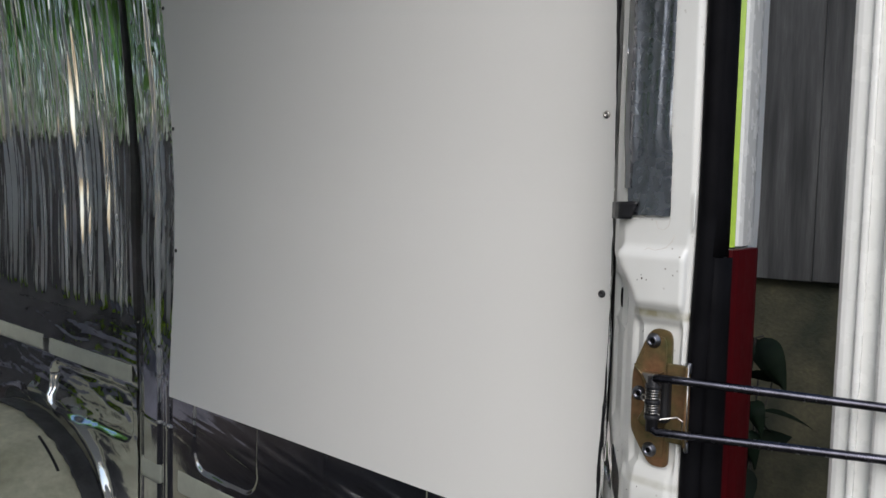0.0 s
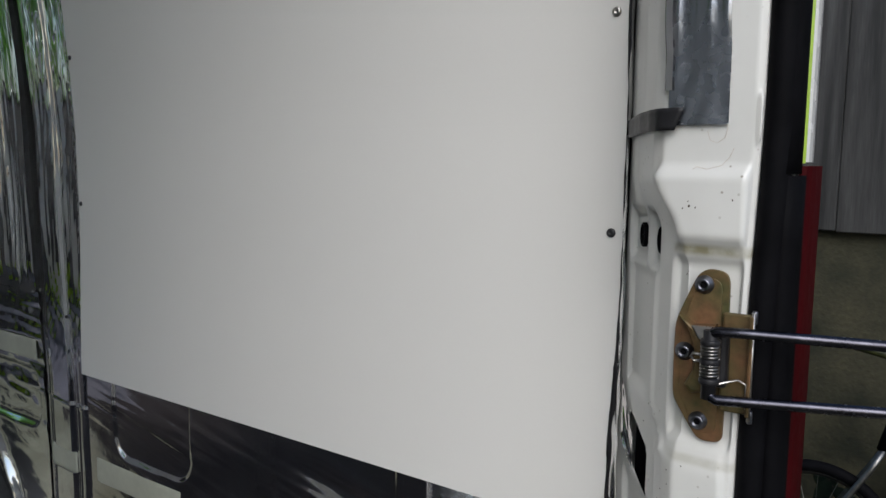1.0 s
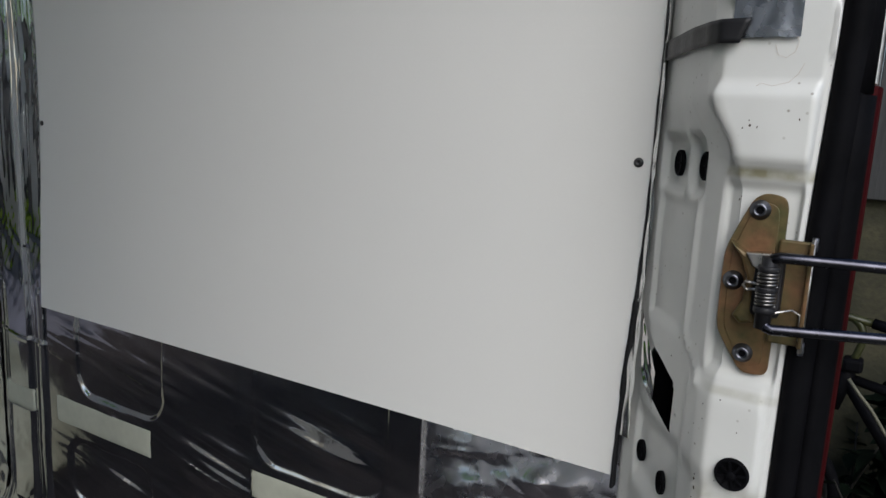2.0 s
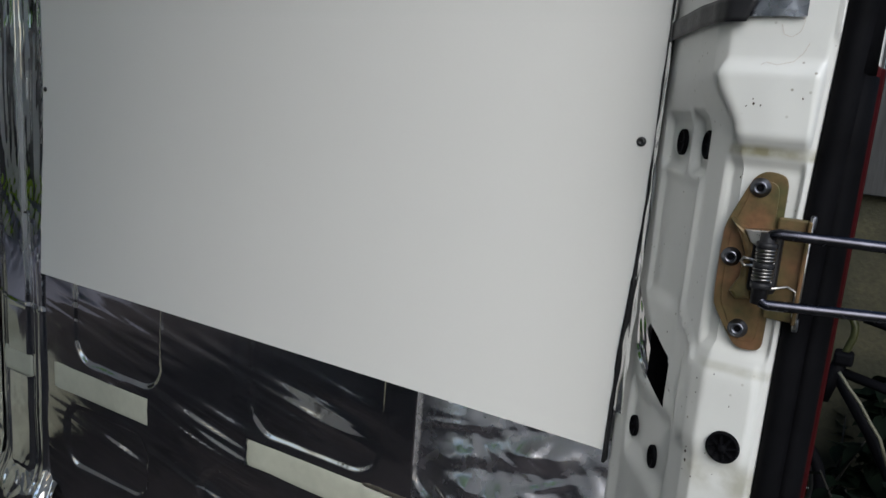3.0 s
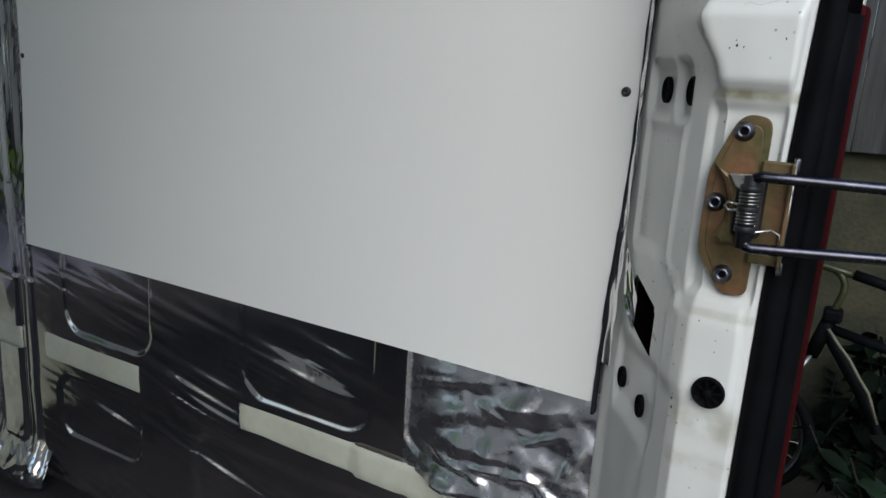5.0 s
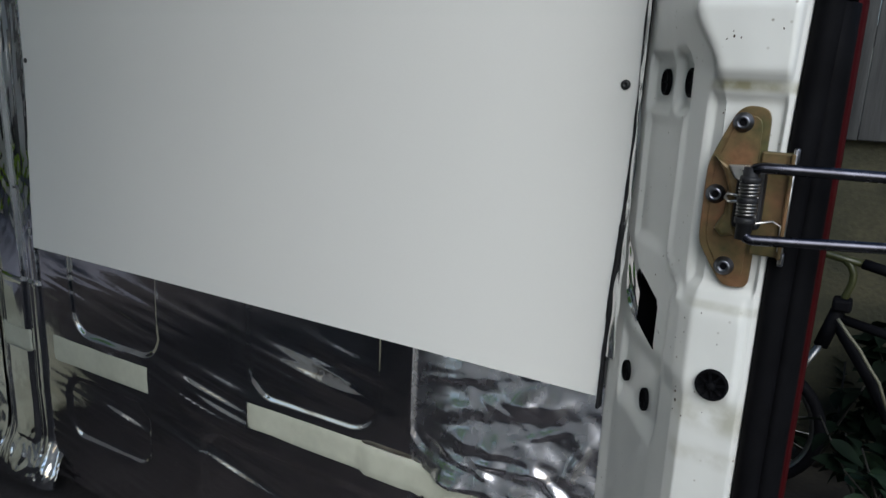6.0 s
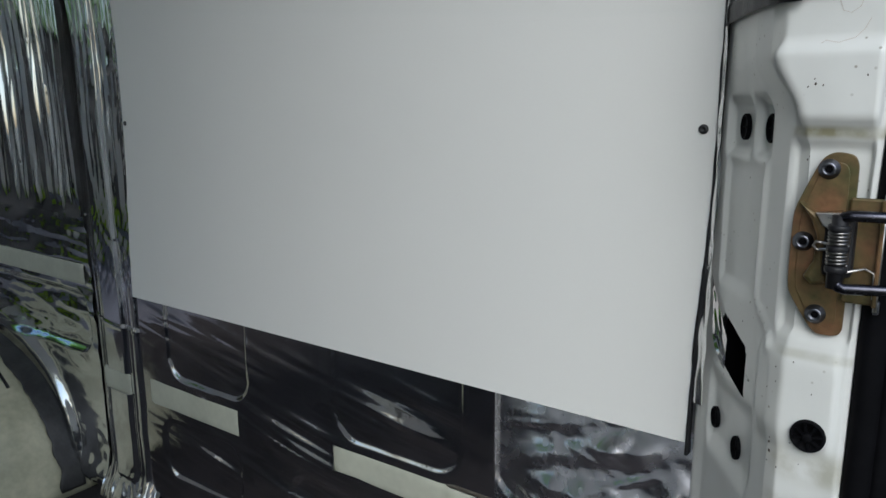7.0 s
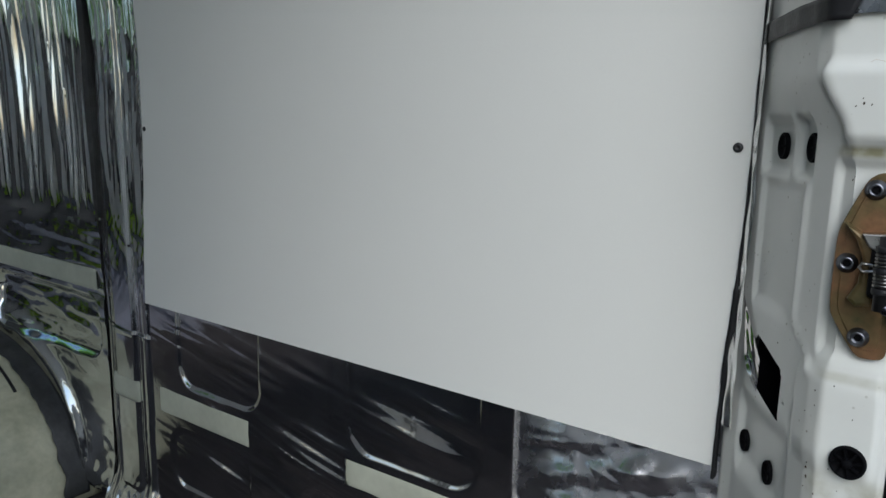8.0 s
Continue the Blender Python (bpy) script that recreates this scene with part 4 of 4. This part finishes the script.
tagged(sheet_bed, "soil bed before the garden wall, coloured dark for shade", "soil", kind="structure")
fence = empty("plank_fence", (1, 2.55, 0.66), label="weathered grey upright plank fence above a wall", category="fence")
rail = bmesh.new()
box(rail, (-6, 2.575, 1.0), (9, 2.62, 1.08), 0.004)
box(rail, (-6, 2.575, 2.0), (9, 2.62, 2.08), 0.004)
part("rail", rail, M_PLANK, fence)
rng = random.Random(4)
x = -4.0
while x < 7.0:
    w = rng.uniform(0.22, 0.29)
    bm = bmesh.new()
    box(bm, (x, 2.548 + rng.uniform(-0.006, 0.006), 0.655 + rng.uniform(-0.02, 0.02)), (x + w, 2.574, 2.35), 0.004, 1)
    part("plank", bm, M_PLANK, fence)
    x += w + 0.001

# bicycle against the wall
bike = empty("bicycle", (1.2, 2.2, GROUND), label="small olive and black bicycle leaning at the wall", category="bicycle")
R = 0.25


def wheel(cx, cz, turn):
    rim_set = new("wheel")
    rim_set.parent, rim_set.matrix_parent_inverse = bike, Matrix.Translation(-bike.location)
    m = Matrix.Translation((cx, 2.2, cz)) @ Euler((radians(90), 0, radians(turn))).to_matrix().to_4x4()
    bm = bmesh.new()
    prof = [(R + 0.022 * math.cos(a), 0.022 * math.sin(a)) for a in steps(0, 2 * math.pi, 0.6)]
    lathe_ring(bm, prof, 48, m)
    part("tyre", bm, M_BLACK, rim_set, "black rubber tyre", True)
    bm = bmesh.new()
    lathe_ring(bm, [(R - 0.02, -0.011), (R - 0.012, -0.013), (R - 0.012, 0.013), (R - 0.02, 0.011), (R - 0.034, 0.0)], 48, m)
    part("rim", bm, M_CHROME, rim_set, "dull metal rim", True)
    for k in range(20):
        a = 2 * math.pi * k / 20
        bm = bmesh.new()
        tube(bm, [m @ Vector((0.015 * math.cos(a + 0.4), 0.015 * math.sin(a + 0.4), 0.02 * (-1) ** k)), m @ Vector(((R - 0.03) * math.cos(a), (R - 0.03) * math.sin(a), 0))], 0.0012, 5)
        part("spoke", bm, M_CHROME, rim_set)
    bm = bmesh.new()
    lathe(bm, [(0.02, -0.035), (0.014, -0.02), (0.014, 0.02), (0.02, 0.035)], 16, m)
    part("hub", bm, M_CHROME, rim_set, "", True)


def lathe_ring(bm, profile, sides, m):
    rings = [[bm.verts.new(m @ Vector((r * math.cos(a), r * math.sin(a), h))) for r, h in profile] for a in [2 * math.pi * k / sides for k in range(sides)]]
    n = len(profile)
    for i in range(sides):
        a, b = rings[i], rings[(i + 1) % sides]
        for k in range(n):
            bm.faces.new((a[k], a[(k + 1) % n], b[(k + 1) % n], b[k]))


wheel(1.02, GROUND + R + 0.022, 0)
wheel(1.98, GROUND + R + 0.022, 0)
HC = GROUND + R + 0.022


def bar(name, pts, r, mat, label=""):
    bm = bmesh.new()
    tube(bm, pts, r, 10)
    part(name, bm, mat, bike, label, True)


bar("fork_blade", [(1.02, 2.155, HC), (1.09, 2.155, HC + 0.12), (1.185, 2.165, -0.160), (1.222, 2.185, -0.085)], 0.011, M_CHROME, "dull metal fork blade")
bar("fork_blade", [(1.02, 2.245, HC), (1.09, 2.245, HC + 0.12), (1.185, 2.235, -0.160), (1.222, 2.215, -0.085)], 0.011, M_CHROME, "dull metal fork blade")
bar("head_tube", [(1.222, 2.2, -0.09), (1.262, 2.2, 0.07)], 0.026, M_BLACK, "black head tube")
bar("stem", [(1.262, 2.2, 0.07), (1.274, 2.2, 0.115), (1.287, 2.2, 0.165), (1.286, 2.2, 0.20), (1.272, 2.2, 0.228), (1.251, 2.2, 0.246)], 0.013, M_BIKE)
bar("handlebar", [(1.08, 2.24, 0.268), (1.176, 2.2, 0.260), (1.251, 2.2, 0.247), (1.33, 2.2, 0.236)], 0.014, M_BIKE)
bar("handlebar_grip", [(1.31, 2.2, 0.240), (1.37, 2.19, 0.230), (1.45, 2.18, 0.215)], 0.019, M_BLACK, "black rubber grip")
bar("down_tube", [(1.25, 2.2, 0.02), (1.40, 2.2, -0.19), (1.50, 2.2, -0.36), (1.53, 2.2, -0.44)], 0.02, M_BLACK)
bar("top_tube", [(1.25, 2.2, 0.03), (1.66, 2.2, -0.05)], 0.018, M_BLACK)
bar("seat_tube", [(1.53, 2.2, -0.44), (1.68, 2.2, 0.06)], 0.018, M_BIKE)
bar("chain_stay", [(1.53, 2.17, -0.44), (1.98, 2.15, HC)], 0.01, M_BIKE)
bar("seat_stay", [(1.66, 2.17, -0.03), (1.98, 2.15, HC)], 0.009, M_BIKE)
bar("cable", [(1.262, 2.16, 0.035), (1.30, 2.15, -0.01), (1.344, 2.15, -0.058), (1.39, 2.15, -0.125), (1.424, 2.15, -0.169), (1.47, 2.16, -0.28)], 0.006, M_CABLE, "pale cable sleeve")
bm = bmesh.new()
box(bm, (1.235, 2.165, 0.055), (1.30, 2.235, 0.105), 0.012)
part("clamp", bm, M_BLACK, bike, "black clamp")
bm = bmesh.new()
box(bm, (1.62, 2.13, 0.07), (1.86, 2.27, 0.12), 0.02, 3)
part("saddle", bm, M_BLACK, bike, "black saddle")


# plants
def leaf_blade(bm, at, length, width, yaw, pitch, roll=0.0):
    m = Matrix.Translation(at) @ Euler((radians(pitch), radians(roll), radians(yaw))).to_matrix().to_4x4()
    row = []
    for i in range(6):
        t = i / 5
        w = width * math.sin(math.pi * (0.06 + 0.94 * t) ** 0.8) * 0.5
        d = -0.25 * length * t * t
        row.append([bm.verts.new(m @ Vector((s * w, length * t, d + 0.25 * abs(s) * w))) for s in (-1, 0, 1)])
    for a, b in zip(row, row[1:]):
        bm.faces.new((a[0], a[1], b[1], b[0]))
        bm.faces.new((a[1], a[2], b[2], b[1]))


def shrub(at, height, count, size, mat, label, seed, spread=0.3):
    r = random.Random(seed)
    ob = empty("shrub", at, label=label, category="plant")
    tips = []
    for k in range(5):
        top = Vector(at) + Vector((r.uniform(-spread, spread), r.uniform(-spread, spread) * 0.5, height * r.uniform(0.7, 1)))
        mid = Vector(at).lerp(top, 0.5) + Vector((r.uniform(-.05, .05), 0, 0.03))
        bm = bmesh.new()
        tube(bm, [Vector(at), mid, top], 0.008, 6, 0.003)
        part("stalk", bm, M_STALK, ob, smooth=True)
        tips.append((Vector(at), mid, top))
    bm = bmesh.new()
    for k in range(count):
        a, b, c = r.choice(tips)
        t = r.uniform(0.2, 1)
        p = a.lerp(b, t * 2) if t < 0.5 else b.lerp(c, t * 2 - 1)
        leaf_blade(bm, p, size * r.uniform(0.7, 1.3), size * r.uniform(0.45, 0.65), r.uniform(0, 360), r.uniform(-50, 30), r.uniform(-30, 30))
    part("foliage", bm, mat, ob, smooth=True)


shrub((0.50, 2.25, GROUND), 1.15, 26, 0.17, M_LEAF_SHADED, "dark broad-leaved shrub before the mossy wall", 3, 0.22)
shrub((0.64, 2.15, GROUND), 0.52, 46, 0.13, M_LEAF_FRESH, "low bright green broad-leaved plant on the ground", 5, 0.22)
shrub((1.62, 1.75, GROUND), 0.5, 60, 0.12, M_LEAF, "low green leafy plant beside the bicycle", 8, 0.28)


hanging = empty("potted_leaf_plant", (0.55, 2.2, GROUND), label="tall plant with large drooping dark leaves", category="plant")
bm = bmesh.new()
tube(bm, [(0.55, 2.2, GROUND), (0.54, 2.2, 0.0), (0.58, 2.2, 0.44), (0.61, 2.2, 0.45)], 0.008, 6, 0.004)
part("stalk", bm, M_STALK, hanging, smooth=True)
def broad_leaf(base, tip, width):
    """A broad drooping leaf hanging flat towards the yard."""
    bm = bmesh.new()
    b, t = Vector(base), Vector(tip)
    side = (t - b).cross(Vector((0, 1, 0))).normalized()
    rows = []
    for i in range(10):
        k = i / 9
        w = width * 0.5 * math.sin(math.pi * (0.04 + 0.95 * k) ** 0.7)
        mid = b.lerp(t, k) + Vector((0, -0.03 * math.sin(math.pi * k), 0.03 * math.sin(math.pi * k)))
        rows.append([bm.verts.new(mid + side * (w * q) + Vector((0, 0.02 * abs(q) + 0.004 * math.sin(9 * k + q), 0))) for q in (-1, -0.5, 0, 0.5, 1)])
    for r0, r1 in zip(rows, rows[1:]):
        for q in range(4):
            bm.faces.new((r0[q], r0[q + 1], r1[q + 1], r1[q]))
    return bm


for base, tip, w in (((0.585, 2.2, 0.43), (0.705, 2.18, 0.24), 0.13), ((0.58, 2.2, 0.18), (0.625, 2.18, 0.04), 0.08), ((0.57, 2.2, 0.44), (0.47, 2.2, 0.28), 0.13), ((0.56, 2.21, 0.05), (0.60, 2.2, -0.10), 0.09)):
    part("leaf", broad_leaf(base, tip, w), M_LEAF_SHADED, hanging, "large dark leaf", True)
# extra shrubs, added to fill the shaded corner round the bicycle with dark
shrub((1.62, 2.35, GROUND), 0.75, 90, 0.13, M_LEAF_SHADED, "dense leafy shrub added to darken the shaded corner behind the bicycle", 21, 0.34)
shrub((1.25, 2.45, GROUND), 0.5, 70, 0.12, M_LEAF_SHADED, "dense leafy shrub added to darken the shaded corner behind the bicycle", 22, 0.34)
shrub((1.50, 1.95, GROUND), 0.55, 60, 0.10, M_LEAF_SHADED, "low leafy plant added to darken the shaded corner beside the bicycle", 23, 0.25)


def tree(at, height, seed):
    r = random.Random(seed)
    ob = empty("tree", at, label="leafy green garden tree in the yard", category="tree", group="garden trees")
    base = Vector(at)
    bm = bmesh.new()
    tube(bm, [base, base + Vector((0.05, 0.1, height * 0.35)), base + Vector((-0.1, 0.05, height * 0.7))], 0.14, 10, 0.05)
    part("trunk", bm, M_BARK, ob, smooth=True)
    crown = bmesh.new()
    for k in range(12):
        a = r.uniform(0, 6.28)
        tip = base + Vector((math.cos(a) * r.uniform(0.6, 1.7), math.sin(a) * r.uniform(0.6, 1.7), height * r.uniform(0.66, 1.0)))
        bm = bmesh.new()
        tube(bm, [base + Vector((0, 0.05, height * r.uniform(0.3, 0.6))), tip], 0.04, 6, 0.012)
        part("limb", bm, M_BARK, ob, smooth=True)
        for j in range(190):
            d = Vector((r.gauss(0, 0.42), r.gauss(0, 0.42), r.gauss(0, 0.36)))
            leaf_blade(crown, tip + d, r.uniform(0.18, 0.32), r.uniform(0.1, 0.17), r.uniform(0, 360), r.uniform(-60, 40))
    part("crown", crown, M_TREE, ob, smooth=True)
    return ob


first = tree((-8.5, -4.6, GROUND), 5.4, 11)
for tx, ty, tz in ((-9.5, -2.6, 40), (-8.0, -7.0, 100), (-10.5, -0.6, 200), (-11.5, -4.0, 320), (-12.5, -6.5, 70), (-5.2, -6.0, 130), (-3.6, -7.2, 20), (16, -13, 150), (17, 5, 260)):
    copy_thing(first, pose(tx, ty, GROUND, 0, 0, tz))
for tx, ty, tz in ((-7.6, -1.1, 15), (-6.6, -4.3, 210)):
    copy_thing(first, pose(tx, ty, GROUND, 0, 0, tz) @ Matrix.Scale(0.6, 4))


# unseen mat added on the forward floor, so that the foil mirrors a paler grey
tagged(part("floor_mat", box(bmesh.new(), (-2.85, -1.55, 0.004), (-1.30, -0.30, 0.014), 0.003), M_MAT), "unseen grey mat added for the foil's paler reflection", "mat")
# unseen lime box added by the front end, to give the foil a yellow-green reflection
crate = empty("lime_reflection_box", (-2.7, -1.38, 0), label="unseen lime yellow box added to colour the foil's reflection", category="box")
bm = bmesh.new()
box(bm, (-2.86, -1.52, 0.0145), (-2.6, -1.30, 0.27), 0.012, 3)
part("tub", bm, M_LIME, crate)
bm = bmesh.new()
box(bm, (-2.875, -1.535, 0.2705), (-2.585, -1.285, 0.30), 0.01, 3)
part("lid", bm, M_LIME, crate)

# ---------------------------------------------------------------- what carries the van and its door
def road_wheel(x, y):
    hub = empty("van_wheel", (x, y, GROUND), label="black van tyre on a grey steel rim", category="wheel", group="van wheels")
    m = Matrix.Translation((x, y, GROUND + 0.325)) @ Euler((radians(90), 0, 0)).to_matrix().to_4x4()
    bm = bmesh.new()
    lathe_ring(bm, [(0.20, -0.09), (0.29, -0.10), (0.32, -0.085), (0.325, 0.0), (0.32, 0.085), (0.29, 0.10), (0.20, 0.09)], 40, m)
    part("tyre", bm, M_BLACK, hub, smooth=True)
    part("rim", lathe(bmesh.new(), [(0.2, -0.085), (0.205, -0.06), (0.12, -0.05), (0.05, -0.06), (0.05, 0.06), (0.205, 0.085)], 32, m), M_STEEL, hub, "grey steel rim", True)


for wx in (-2.75, -ARCH_X):
    for wy in (-0.06, FAR + 0.12):
        road_wheel(wx, wy)
tagged(part("floor_pan", box(bmesh.new(), (FRONT, FAR + 0.3, -0.36), (1.18, -0.3, -0.051)), M_BLACK), "dark underside of the van", "underbody", kind="structure")
for z in (0.15, 1.65):
    part("hinge", box(bmesh.new(), (1.205, -0.03, z), (1.36, -0.018, z + 0.07), 0.004), M_BODY, door, "white hinge arm")
